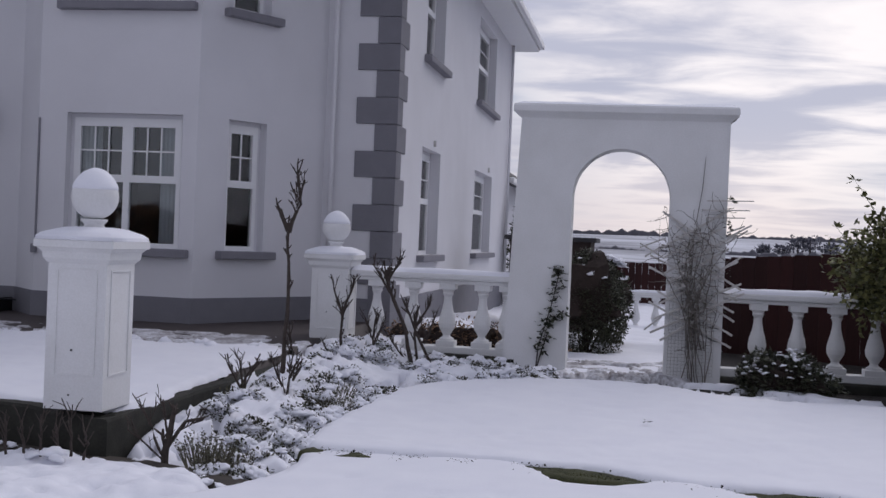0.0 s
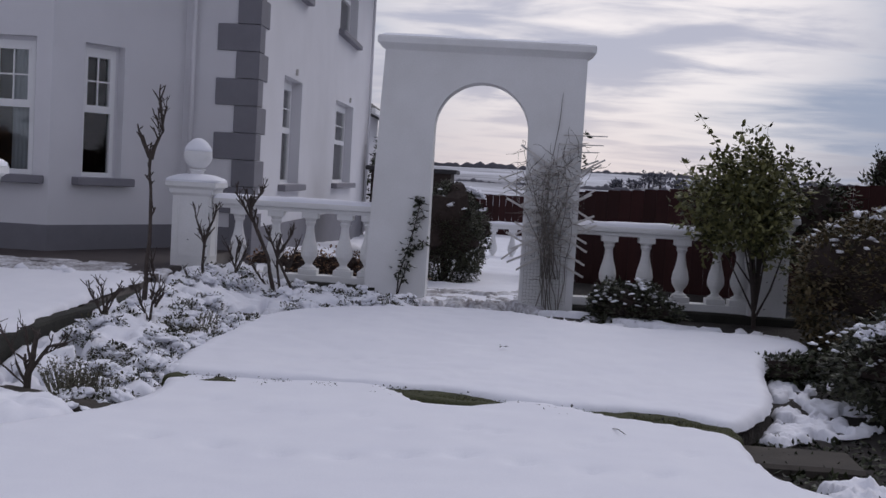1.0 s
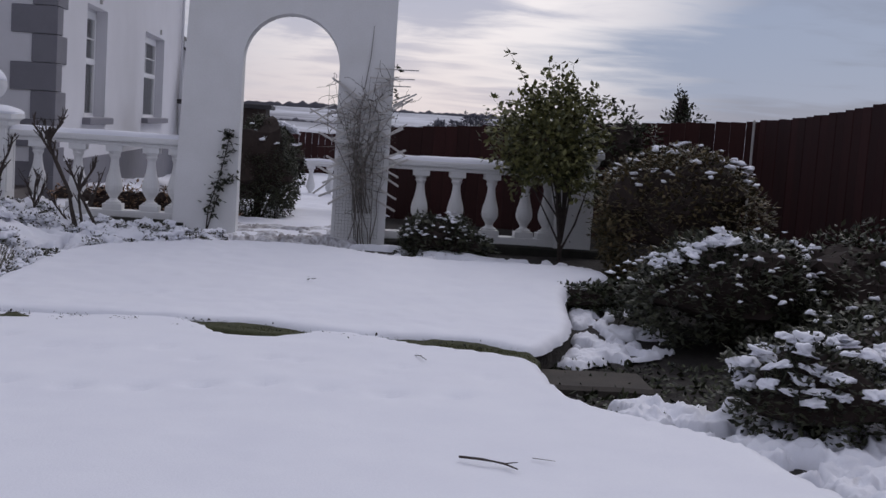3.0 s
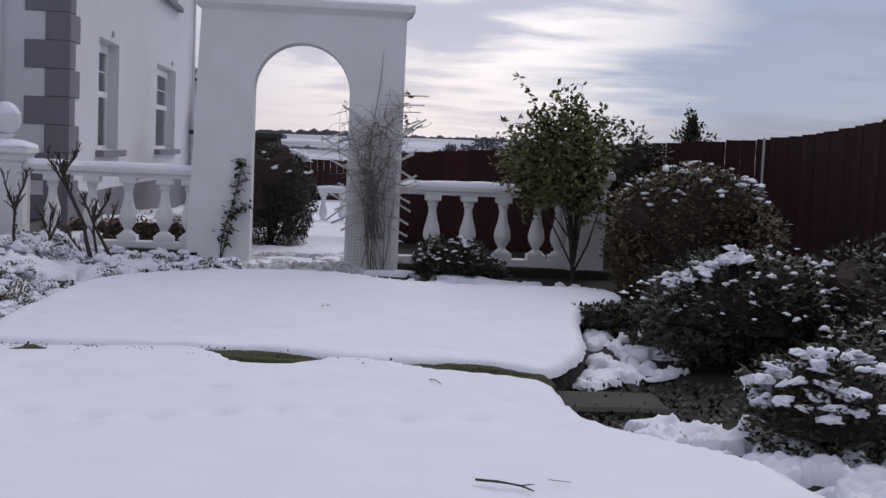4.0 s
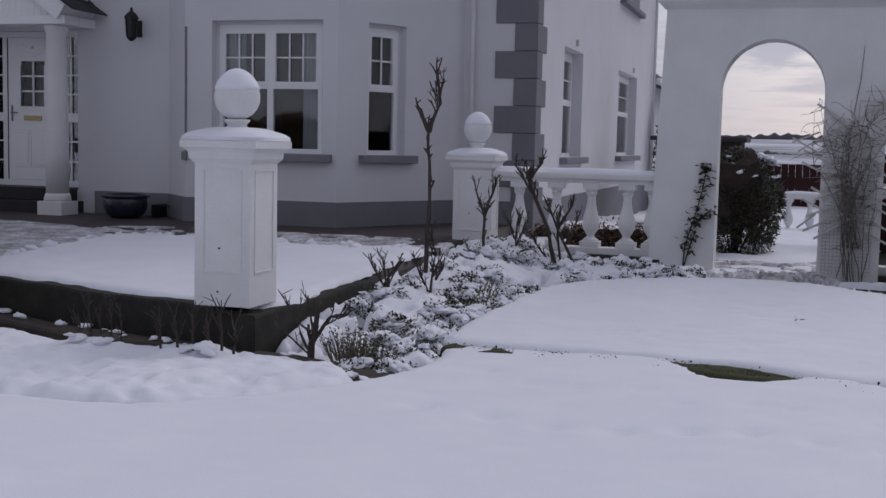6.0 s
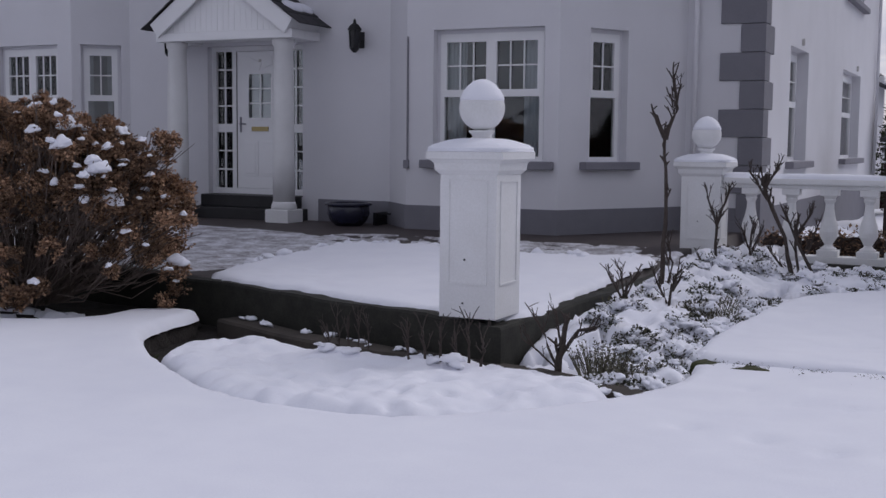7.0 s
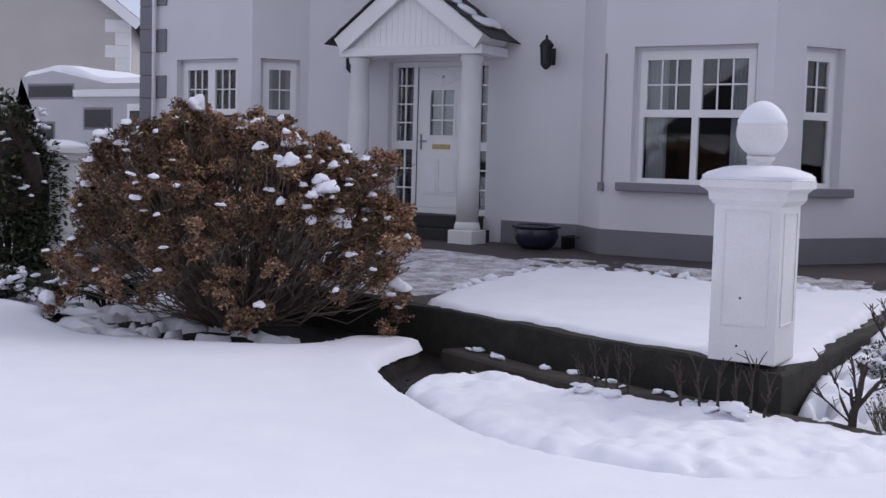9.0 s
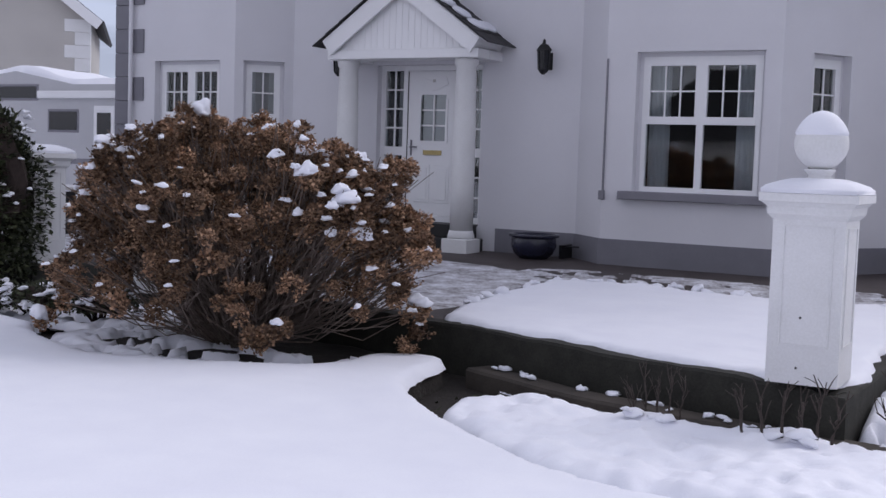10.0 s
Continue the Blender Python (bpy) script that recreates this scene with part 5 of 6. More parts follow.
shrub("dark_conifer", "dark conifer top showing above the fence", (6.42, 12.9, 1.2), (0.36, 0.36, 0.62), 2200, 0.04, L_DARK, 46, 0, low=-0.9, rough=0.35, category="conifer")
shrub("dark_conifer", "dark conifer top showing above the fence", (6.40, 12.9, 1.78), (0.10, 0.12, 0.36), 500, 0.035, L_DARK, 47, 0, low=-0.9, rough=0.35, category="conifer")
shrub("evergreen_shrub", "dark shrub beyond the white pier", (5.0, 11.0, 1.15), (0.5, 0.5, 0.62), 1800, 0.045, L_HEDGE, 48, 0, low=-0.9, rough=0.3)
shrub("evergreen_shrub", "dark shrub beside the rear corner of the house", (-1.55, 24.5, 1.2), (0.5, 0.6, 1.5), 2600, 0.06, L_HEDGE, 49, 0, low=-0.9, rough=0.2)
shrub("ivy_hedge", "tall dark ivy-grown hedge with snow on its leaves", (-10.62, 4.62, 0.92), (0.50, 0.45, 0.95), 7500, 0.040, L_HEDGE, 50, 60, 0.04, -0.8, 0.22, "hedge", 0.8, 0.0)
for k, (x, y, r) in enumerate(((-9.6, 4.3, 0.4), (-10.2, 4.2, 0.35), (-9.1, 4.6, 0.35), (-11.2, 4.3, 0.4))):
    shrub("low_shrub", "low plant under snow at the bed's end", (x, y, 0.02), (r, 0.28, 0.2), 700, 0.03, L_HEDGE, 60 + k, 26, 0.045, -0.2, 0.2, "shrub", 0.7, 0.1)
for k in range(9):
    shrub("red_shrub", "low red-brown leafless shrub behind the balustrade", (-1.75 + 0.22 * k, 10.55 + 0.1 * math.sin(k * 5), 0.2), (0.24, 0.22, 0.26), 260, 0.03, L_HYDRANGEA, 70 + k, 0, low=-0.2, rough=0.3)


def rose(name, label, x, y, z, limbs, seed, twigs=5):
    """Pruned bare canes: limbs as lists of points, each ending in short cut shoots."""
    rng = random.Random(seed)
    r = tagged(new(name), label, "rose")
    for pts, w in limbs:
        bm = bmesh.new()
        fine = []
        for a, b in zip(pts, pts[1:]):
            a, b = Vector(a), Vector(b)
            fine += [a.lerp(b, s) + Vector((rng.uniform(-.008, .008), rng.uniform(-.008, .008), 0)) for s in (0, 0.33, 0.66)]
        fine.append(Vector(pts[-1]))
        n = len(fine)
        w *= 1.2
        tube(bm, fine, [w * (1 - 0.45 * i / n) * rng.uniform(0.88, 1.15) for i in range(n)], 7)
        for j in range(twigs + 4):
            s = fine[-1].lerp(fine[max(0, n - 5)], rng.random() ** 1.3)
            d = (fine[-1] - fine[-3]).normalized()
            q = wander(rng, s, (d.x + rng.uniform(-.8, .8), d.y + rng.uniform(-.8, .8), d.z + 0.5), rng.uniform(0.07, 0.17), 3, 0.2, 0.1)
            tube(bm, q, [w * 0.5, w * 0.42, w * 0.38, w * 0.3], 5)
            e = wander(rng, q[2], (rng.uniform(-1, 1), rng.uniform(-1, 1), 0.8), rng.uniform(0.04, 0.09), 2, 0.2)
            tube(bm, e, [w * 0.34, w * 0.3, w * 0.2], 4)
        part("cane", bm, M_BARK, r)
    r.matrix_basis = pose(x, y, z)
    return r


rose("standard_rose", "tall bare standard rose stem in the bed", -1.94, 6.35, 0.06, [([(0, 0, -0.05), (0.0, 0.1, 0.5), (-0.02, 0.2, 1.0), (-0.06, 0.25, 1.42)], 0.018), ([(-0.06, 0.25, 1.42), (-0.14, 0.27, 1.56)], 0.019), ([(-0.05, 0.25, 1.40), (0.02, 0.32, 1.66), (-0.03, 0.38, 1.95)], 0.015), ([(0.0, 0.3, 1.62), (0.05, 0.34, 1.88)], 0.008), ([(0.03, 0.02, 0.0), (0.08, 0.1, 0.35), (0.03, 0.12, 0.5)], 0.010), ([(0.05, 0.0, 0.0), (0.16, 0.05, 0.22)], 0.012)], 5)
rose("rose_bush", "pruned bare rose bush before the white pier", -1.88, 8.35, 0.05, [([(0, 0, -0.05), (-0.06, 0, 0.35), (-0.05, 0.02, 0.62)], 0.015), ([(-0.05, 0, 0.55), (-0.16, 0.02, 0.85)], 0.011), ([(-0.05, 0, 0.6), (0.06, 0.0, 0.9)], 0.011), ([(0, 0, 0), (-0.22, 0, 0.22)], 0.009)], 6, 6)
rose("rose_bush", "pruned bare rose bush before the white pier", -1.62, 8.5, 0.05, [([(0, 0, -0.05), (0.0, 0, 0.35), (0.02, 0.02, 0.6)], 0.011), ([(0, 0, 0.3), (-0.1, 0, 0.55)], 0.008), ([(0.0, 0, 0.3), (0.1, 0, 0.5)], 0.008)], 7, 6)
rose("rose_bush", "large pruned rose with forked canes by the balustrade", -1.18, 8.55, 0.05, [([(0, 0, -0.05), (-0.12, 0, 0.45), (-0.30, 0.02, 0.85), (-0.36, 0.02, 1.05)], 0.020), ([(-0.3, 0, 0.82), (-0.5, 0.02, 1.12)], 0.012), ([(-0.33, 0.02, 0.95), (-0.18, 0.0, 1.2)], 0.012), ([(0.05, 0, 0), (-0.02, 0, 0.4), (0.0, 0.0, 0.65)], 0.014), ([(0.2, 0, 0.05), (0.0, 0, 0.42), (-0.12, 0, 0.7)], 0.014), ([(-0.02, 0, 0.45), (0.14, 0, 0.72)], 0.011), ([(0.1, 0, 0.3), (0.2, 0, 0.6)], 0.009), ([(0, 0, 0), (-0.26, 0, 0.32)], 0.010)], 8, 7)
rose("rose_bush", "low pruned rose stump at the terrace corner", -1.86, 3.72, -0.08, [([(0, 0, -0.05), (0.02, 0, 0.18), (0.06, 0.02, 0.38)], 0.022), ([(0.02, 0, 0.12), (0.14, 0.0, 0.30), (0.26, 0, 0.33)], 0.011), ([(0, 0, 0.05), (-0.10, 0, 0.25), (-0.16, 0, 0.36)], 0.008), ([(0, 0, 0.03), (-0.14, 0, 0.14), (-0.26, 0, 0.22)], 0.006), ([(0.02, 0, 0.2), (-0.02, 0, 0.42)], 0.007)], 9, 2)
rose("rose_bush", "low pruned rose beside the side kerb", -2.05, 5.7, 0.1, [([(0, 0, -0.05), (0.02, 0, 0.16), (0.12, 0, 0.30)], 0.012), ([(0, 0, 0.05), (-0.12, 0, 0.24)], 0.010), ([(0, 0, 0.05), (-0.02, 0, 0.28)], 0.009)], 10, 3)
rose("rose_bush", "low pruned rose beside the standard rose", -1.75, 5.9, 0.08, [([(0, 0, -0.05), (0.04, 0, 0.2), (0.1, 0, 0.32)], 0.010), ([(0, 0, 0.05), (-0.1, 0, 0.26)], 0.009)], 11, 4)
rose("dead_stalks", "upright dry flower stalks in the front bed", -2.55, 3.42, -0.1, [([(x, 0.02 * i, -0.03), (x * 1.15, 0.02 * i, 0.17), (x * 1.25 + 0.01, 0, h)], 0.009) for i, (x, h) in enumerate(((-0.22, 0.33), (-0.13, 0.30), (-0.02, 0.34), (0.06, 0.30), (0.14, 0.33), (0.22, 0.26)))], 12, 1)
rose("dead_stalks", "upright dry flower stalks in the front bed", -3.36, 3.55, -0.1, [([(x, 0.02 * i, -0.03), (x * 1.1, 0.02 * i, 0.14), (x * 1.4 + 0.01, 0, h)], 0.006) for i, (x, h) in enumerate(((-0.12, 0.25), (-0.06, 0.3), (0.0, 0.26), (0.06, 0.3), (0.12, 0.24)))], 13, 2)
rng = random.Random(77)
for cx, cy in ((-2.5, 3.4), (-3.36, 3.5)):
    st = tagged(new("snow_tuft"), "snow caught on low leaves at the stalks' foot", "snow tuft")
    snow_on(rng, st, [(cx + rng.uniform(-.14, .14), cy + rng.uniform(-.08, .04), -0.03 + rng.uniform(0, .05)) for _ in range(6)], 0.055)


def tuft(x, y, z, h, w, n, seed, material, name="heather_tuft", label="grey-green wintry tuft poking through snow", lean=0.5):
    rng = random.Random(seed)
    t = tagged(new(name), label, "tuft", "bed plants")
    verts, faces = [], []
    for _ in range(n):
        a, r = rng.uniform(0, 6.28), w * math.sqrt(rng.random())
        p = Vector((r * math.cos(a), r * math.sin(a), 0))
        d = Vector((p.x / w * lean + rng.gauss(0, 0.15), p.y / w * lean + rng.gauss(0, 0.15), 1)).normalized()
        L = h * rng.uniform(0.5, 1.1)
        u = d.orthogonal().normalized() * 0.004
        i = len(verts)
        q = p + d * L
        verts += [p - u, p + u, q + u * 0.4]
        faces.append((i, i + 1, i + 2))
        for k in range(5):
            s = p + d * L * rng.uniform(0.35, 1.0)
            e = Vector((rng.gauss(0, 1), rng.gauss(0, 1), 0.7)).normalized() * 0.022
            f = e.orthogonal().normalized() * 0.006
            i = len(verts)
            verts += [s - f, s + f, s + e]
            faces.append((i, i + 1, i + 2))
    f = from_lists("foliage", [tuple(v) for v in verts], faces, material, t)
    f["kind"] = "stuff"
    t.matrix_basis = pose(x, y, z)
    return t


tuft(-1.60, 3.78, -0.10, 0.26, 0.13, 130, 1, L_GREY)
tuft(-1.42, 3.72, -0.10, 0.18, 0.11, 70, 2, L_GREY)
tuft(-1.42, 5.9, 0.0, 0.16, 0.20, 110, 3, L_GREY)
tuft(-1.50, 6.5, 0.04, 0.15, 0.20, 90, 4, L_GREY)


def snowy_clump(x, y, z, r, seed):
    """A low mound plant half buried under pillows of snow."""
    rng = random.Random(seed)
    c = tagged(new("heather_clump"), "low mounded heather half buried in lumpy snow", "bed plant", "bed plants")
    verts, faces = [], []
    leaves_at(rng, dome_spots(rng, 420, (0, 0, 0.0), (r * 1.08, r * 1.0, r * 0.72), -0.15, 0.25, 0.6), 0.017, verts, faces)
    f = from_lists("foliage", [tuple(v) for v in verts], faces, L_BED if seed % 3 else L_DARK, c)
    f["kind"] = "stuff"
    snow_on(rng, c, [tuple(p) for p, d in dome_spots(rng, 9, (0, 0, 0.0), (r * 0.85, r * 0.8, r * 0.62), 0.25, 0.25, 0.8)], r * 0.30, squash=0.6, sub=3, rough=0.5)
    c.matrix_basis = pose(x, y, z, 0, 0, rng.uniform(0, 360))


rng = random.Random(11)
places = [(-1.28 - 0.03 * rng.random() + 0.10 * max(0.0, 0.27 * k - 1.6), 3.75 + 0.25 * k) for k in range(14)] + [(-1.55 + rng.uniform(-.08, .08), 4.3 + 0.34 * k) for k in range(9)] + [(-1.9 + rng.uniform(-.12, .12), 5.0 + 0.5 * k) for k in range(7)]
places += [(-1.5 + 0.24 * k + rng.uniform(-.05, .05), 8.15 + 0.04 * k + rng.uniform(-.08, .08)) for k in range(8)] + [(-0.75 + 0.22 * k, 7.6 + 0.10 * k + rng.uniform(-.05, .05)) for k in range(5)] + [(-1.9 + 0.3 * k, 8.75) for k in range(6)] + [(-1.25, 3.6), (-1.45, 3.55)]
for k, (x, y) in enumerate(places):
    snowy_clump(x, y, float(soil_z(np.array(x), np.array(y))) + 0.06, rng.uniform(0.13, 0.21), 100 + k)
BED_SIDE = smooth_outline([(-2.25, 3.95), (-1.9, 3.6), (-1.3, 3.55), (-1.08, 3.9), (-1.12, 4.4), (-1.2, 5.0), (-1.2, 5.5), (-1.05, 6.3), (-0.95, 6.9), (-0.4, 7.6), (0.25, 8.0), (0.3, 8.9), (-0.2, 9.1), (-2.1, 9.15), (-2.25, 8.0), (-2.25, 6.0)], 8, 0.03, 81)
tagged(sheet("bed_snow", BED_SIDE, lambda X, Y: soil_z(X, Y), 0.12, 0.04, 0.08, M_SNOW, 83, ((2.0, 0.08), (7, 0.08), (16, 0.04)), holes=0.34), "lumpy snow between the bed plants", "snow", kind="structure")
R1 = smooth_outline([(2.95, 4.18), (3.22, 4.9), (3.32, 5.5), (3.5, 6.3), (3.95, 6.7), (4.1, 7.4), (4.3, 7.4), (4.1, 6.6), (4.0, 6.0), (4.1, 5.2), (3.8, 4.62), (3.35, 4.3)], 8, 0.03, 84)
tagged(sheet("bed_snow", R1, lambda X, Y: soil_z(X, Y), 0.04, 0.022, 0.04, M_SNOW, 85, ((3, 0.03), (10, 0.04), (22, 0.03)), holes=0.16), "patchy snow in the shrub bed", "snow", kind="structure")
R2 = smooth_outline([(2.86, 2.45), (2.97, 2.85), (3.12, 3.16), (3.4, 3.08), (3.7, 3.1), (4.15, 3.05), (5.0, 2.7), (6.5, 2.0), (6.5, -2), (4.4, -2), (3.85, 0.3), (3.55, 1.2), (3.42, 1.72), (3.1, 2.15)], 8, 0.03, 86)
tagged(sheet("bed_snow", R2, lambda X, Y: soil_z(X, Y), 0.06, 0.024, 0.05, M_SNOW, 87, ((3, 0.03), (9, 0.07), (19, 0.05)), holes=0.24), "lumpy snow at the near end of the shrub bed", "snow", kind="structure")
R3 = smooth_outline([(1.6, 8.9), (2.0, 8.0), (2.6, 7.7), (3.4, 7.6), (4.1, 7.6), (4.0, 8.3), (3.0, 8.5), (2.0, 9.1)], 8, 0.03, 88)
tagged(sheet("bed_snow", R3, lambda X, Y: soil_z(X, Y), 0.05, 0.035, 0.06, M_SNOW, 89, ((2.2, 0.06), (6, 0.03)), holes=0.18), "patchy snow at the foot of the balustrade", "snow", kind="structure")


def litter(n, x0, x1, y0, y1, seed):
    rng = random.Random(seed)
    verts, faces = [], []
    pts = [Vector((rng.uniform(x0, x1), rng.uniform(y0, y1), 0)) for _ in range(n)]
    for p in pts:
        p.z = float(soil_z(np.array(p.x), np.array(p.y))) + 0.005
    leaves_at(rng, [(p, Vector((0, 0, 0.3))) for p in pts], 0.03, verts, faces, 0.7)
    tagged(from_lists("leaf_litter", [tuple(v) for v in verts], faces, L_HEDGE), "fallen leaves on the dark soil", "leaf litter", kind="stuff")


litter(1900, 2.75, 5.2, 2.7, 4.4, 5)
litter(260, -5.0, -1.2, 2.8, 4.2, 6)

# ---- climbers on the arch ----
def climber_right():
    rng = random.Random(51)
    lat = tagged(new("trellis"), "weathered white diamond trellis fixed round the arch pillar", "trellis")
    y = AY - 0.035
    x0, x1, z0, z1 = AX + 0.34, AX + 1.22, 0.60, 1.72
    for k in range(9):
        for s, dy in ((1, 0.0), (-1, 0.009)):
            zc = z0 + (z1 - z0) * (k + 0.5) / 9
            h = rng.uniform(0.40, 0.56)
            a = (AX + 0.80 + rng.uniform(-.12, .12) - h * 0.75, y + dy, zc - s * h * 0.42)
            b = (AX + 0.80 + rng.uniform(-.12, .12) + h * 0.75, y + dy, zc + s * h * 0.42)
            part("lath", tube(bmesh.new(), [a, b], [0.015, 0.015], 4), M_LATTICE, lat)
    for k in range(8):
        s = -1 if k % 2 else 1
        xs = AX + 0.80 + s * 0.42
        zc = rng.uniform(0.7, 1.8)
        part("lath", tube(bmesh.new(), [(xs - s * 0.1, y + 0.004, zc), (xs + s * rng.uniform(0.02, 0.16), y, zc + rng.choice((-1, 1)) * rng.uniform(0.05, 0.16))], [0.012, 0.012], 4), M_LATTICE, lat)
    for z, a, b in ((1.98, 0.9, 1.38), (1.88, 0.86, 1.34), (1.80, 0.9, 1.30)):
        part("lath", tube(bmesh.new(), [(AX + a, y, z), (AX + b, y - 0.02, z + 0.01)], [0.010, 0.008], 4), M_LATTICE, lat)
    net = bmesh.new()
    for k in range(14):
        x = AX + 0.56 + 0.036 * k
        tube(net, [(x, AY - 0.012, 0.12), (x, AY - 0.012, 1.15)], [0.0013, 0.0013], 3)
    for k in range(28):
        z = 0.12 + 0.037 * k
        tube(net, [(AX + 0.56, AY - 0.012, z), (AX + 1.03, AY - 0.012, z)], [0.0013, 0.0013], 3)
    part("wire_mesh", net, M_TWIG, lat, "fine grey wire mesh")
    cl = tagged(new("climbing_rose"), "bare grey climbing rose tangled over the trellis", "climber")
    v, f = [], []
    bm = bmesh.new()
    for k in range(26):
        x = AX + 0.84 + rng.gauss(0, 0.07)
        p = wander(rng, (x, AY - 0.05 - rng.random() * 0.06, rng.choice((0.02, 0.02, 0.4, 0.8))), (rng.gauss(0, 0.10), rng.gauss(0, 0.03), 1), rng.uniform(0.9, 1.6), 10, 0.22, 0.06)
        p = [Vector((min(max(q.x, AX + 0.42), AX + 1.26), min(q.y, AY - 0.02), min(q.z, 1.95))) for q in p]
        tube(bm, p, [0.008 - 0.0006 * i for i in range(len(p))], 4)
        for j in range(8):
            s = p[rng.randrange(4, len(p))]
            q = wander(rng, s, (rng.gauss(0, 1), rng.gauss(-0.3, 0.4), rng.gauss(0.3, 0.7)), rng.uniform(0.10, 0.26) * (0.5 + 0.6 * s.z), 5, 0.45)
            tube(bm, q, [0.0045, 0.004, 0.0035, 0.003, 0.0025, 0.002], 3)
    tube(bm, [(AX + 0.80, AY - 0.03, 1.75), (AX + 0.85, AY - 0.02, 2.1), (AX + 0.87, AY - 0.02, 2.44)], [0.006, 0.005, 0.003], 4)
    part("cane", bm, M_TWIG, cl)["kind"] = "stuff"
    leaves_at(rng, [(Vector((AX + 1.14 + rng.gauss(0, 0.025), AY - 0.06 + rng.gauss(0, 0.03), z)), Vector((1, 0, 0))) for z in (2.02, 2.0, 1.98, 1.9, 1.86, 1.78, 1.74, 1.70, 1.62) for _ in range(3)], 0.035, v, f)
    leaves_at(rng, [(Vector((AX + rng.uniform(0.5, 1.2), AY - 0.08, rng.uniform(0.5, 1.7))), Vector((0, -1, 0))) for _ in range(60)], 0.022, v, f)
    o = from_lists("leaves", [tuple(q) for q in v], f, L_DARK, cl)
    o["kind"] = "stuff"


climber_right()


def climber_left():
    rng = random.Random(52)
    cl = tagged(new("climbing_plant"), "sparse dark climber on the arch's pillar", "climber")
    v, f = [], []
    runs = ([(0.03, 0.05), (0.05, 0.35), (0.12, 0.58), (0.19, 0.82), (0.21, 1.0), (0.25, 1.17)], [(0.12, 0.58), (0.22, 0.66), (0.32, 0.74)], [(0.03, 0.05), (0.08, 0.3), (0.15, 0.5)])
    for run in runs:
        p = [Vector((x + rng.gauss(0, 0.008), AY - 0.018, z)) for x, z in run]
        part("stem", tube(bmesh.new(), p, [0.008 - 0.0008 * i for i in range(len(p))], 5), M_TWIGDARK, cl)
        for a, c in zip(p, p[1:]):
            if a.z < 0.28:
                continue
            leaves_at(rng, [(a.lerp(c, rng.random()) + Vector((rng.gauss(0, 0.03), -0.02 - 0.02 * rng.random(), rng.gauss(0, 0.02))), Vector((rng.gauss(0, 1), -0.4, -0.5))) for _ in range(26)], 0.042, v, f, 0.6, 1.5)
    leaves_at(rng, [(Vector((0.23 + rng.gauss(0, 0.035), AY - 0.03, 1.16 + rng.gauss(0, 0.025))), Vector((0, -1, 0))) for _ in range(30)], 0.036, v, f)
    o = from_lists("leaves", [tuple(q) for q in v], f, L_DARK, cl)
    o["kind"] = "stuff"


climber_left()

# ---- small things on the snow ----
tw = tagged(new("fallen_twig"), "dark broken twig lying on the snow", "twig")
part("twig", tube(bmesh.new(), [(0, 0, 0.012), (0.10, -0.01, 0.02), (0.20, 0.0, 0.014), (0.27, -0.04, 0.012)], [0.006, 0.006, 0.005, 0.003], 5), M_BARK, tw)
part("side_twig", tube(bmesh.new(), [(0.20, 0.0, 0.014), (0.25, 0.03, 0.02)], [0.004, 0.002], 4), M_BARK, tw)
tw.matrix_basis = pose(1.90, 1.19, 0.005, 0, 0, -26)
tw2 = tagged(new("fallen_twig"), "thin bent twig standing in the snow", "twig")
part("twig", tube(bmesh.new(), [(0, 0, -0.01), (0.03, -0.12, 0.012), (0.06, -0.22, 0.006)], [0.003, 0.003, 0.002], 4), M_BARK, tw2)
tw2.matrix_basis = pose(1.88, 3.45, 0.0)
tw3 = tagged(new("fallen_twig"), "pale thin straw on the snow", "twig")
part("twig", tube(bmesh.new(), [(0, 0, 0.008), (0.09, -0.05, 0.012)], [0.002, 0.0015], 4), M_TWIG, tw3)
tw3.matrix_basis = pose(2.22, 1.22, 0.005)
lf = tagged(new("dark_leaf"), "single dark leaf lying on the snow", "leaf")
v, f = [], []
leaves_at(random.Random(2), [(Vector((0, 0, 0)), Vector((1, 0, 0.2)))] * 3, 0.028, v, f)
from_lists("blade", [tuple(q) for q in v], f, L_DARK, lf)
lf.matrix_basis = pose(1.21, 5.87, 0.10)

# ---- at the end of the drive ----
pl = pier(-10.68, 5.2, 0.30, name="gate_pier", label="white panelled pier half hidden by ivy at the drive", ball=False)
ft = tagged(new("pier_footing"), "dark masonry footing under the drive pier", "footing")
part("footing", boxed(-0.28, 0.28, -0.28, 0.28, -0.5, 0.30, 0.01), M_KERB, ft)
ft.matrix_basis = pose(-10.68, 5.2, 0)
lw = tagged(new("low_white_wall"), "low white wall with a snowy top beside the drive", "wall")
part("wall", boxed(-9.84, -8.6, 5.75, 5.95, 0.0, 0.62, 0.01), M_WHITE, lw)
b = bmesh.new()
lump(random.Random(4), b, (-9.22, 5.85, 0.62), 0.62, 0.12, 0.06, 0.2)
part("snow_layer", b, M_SNOW, lw, smooth=True)


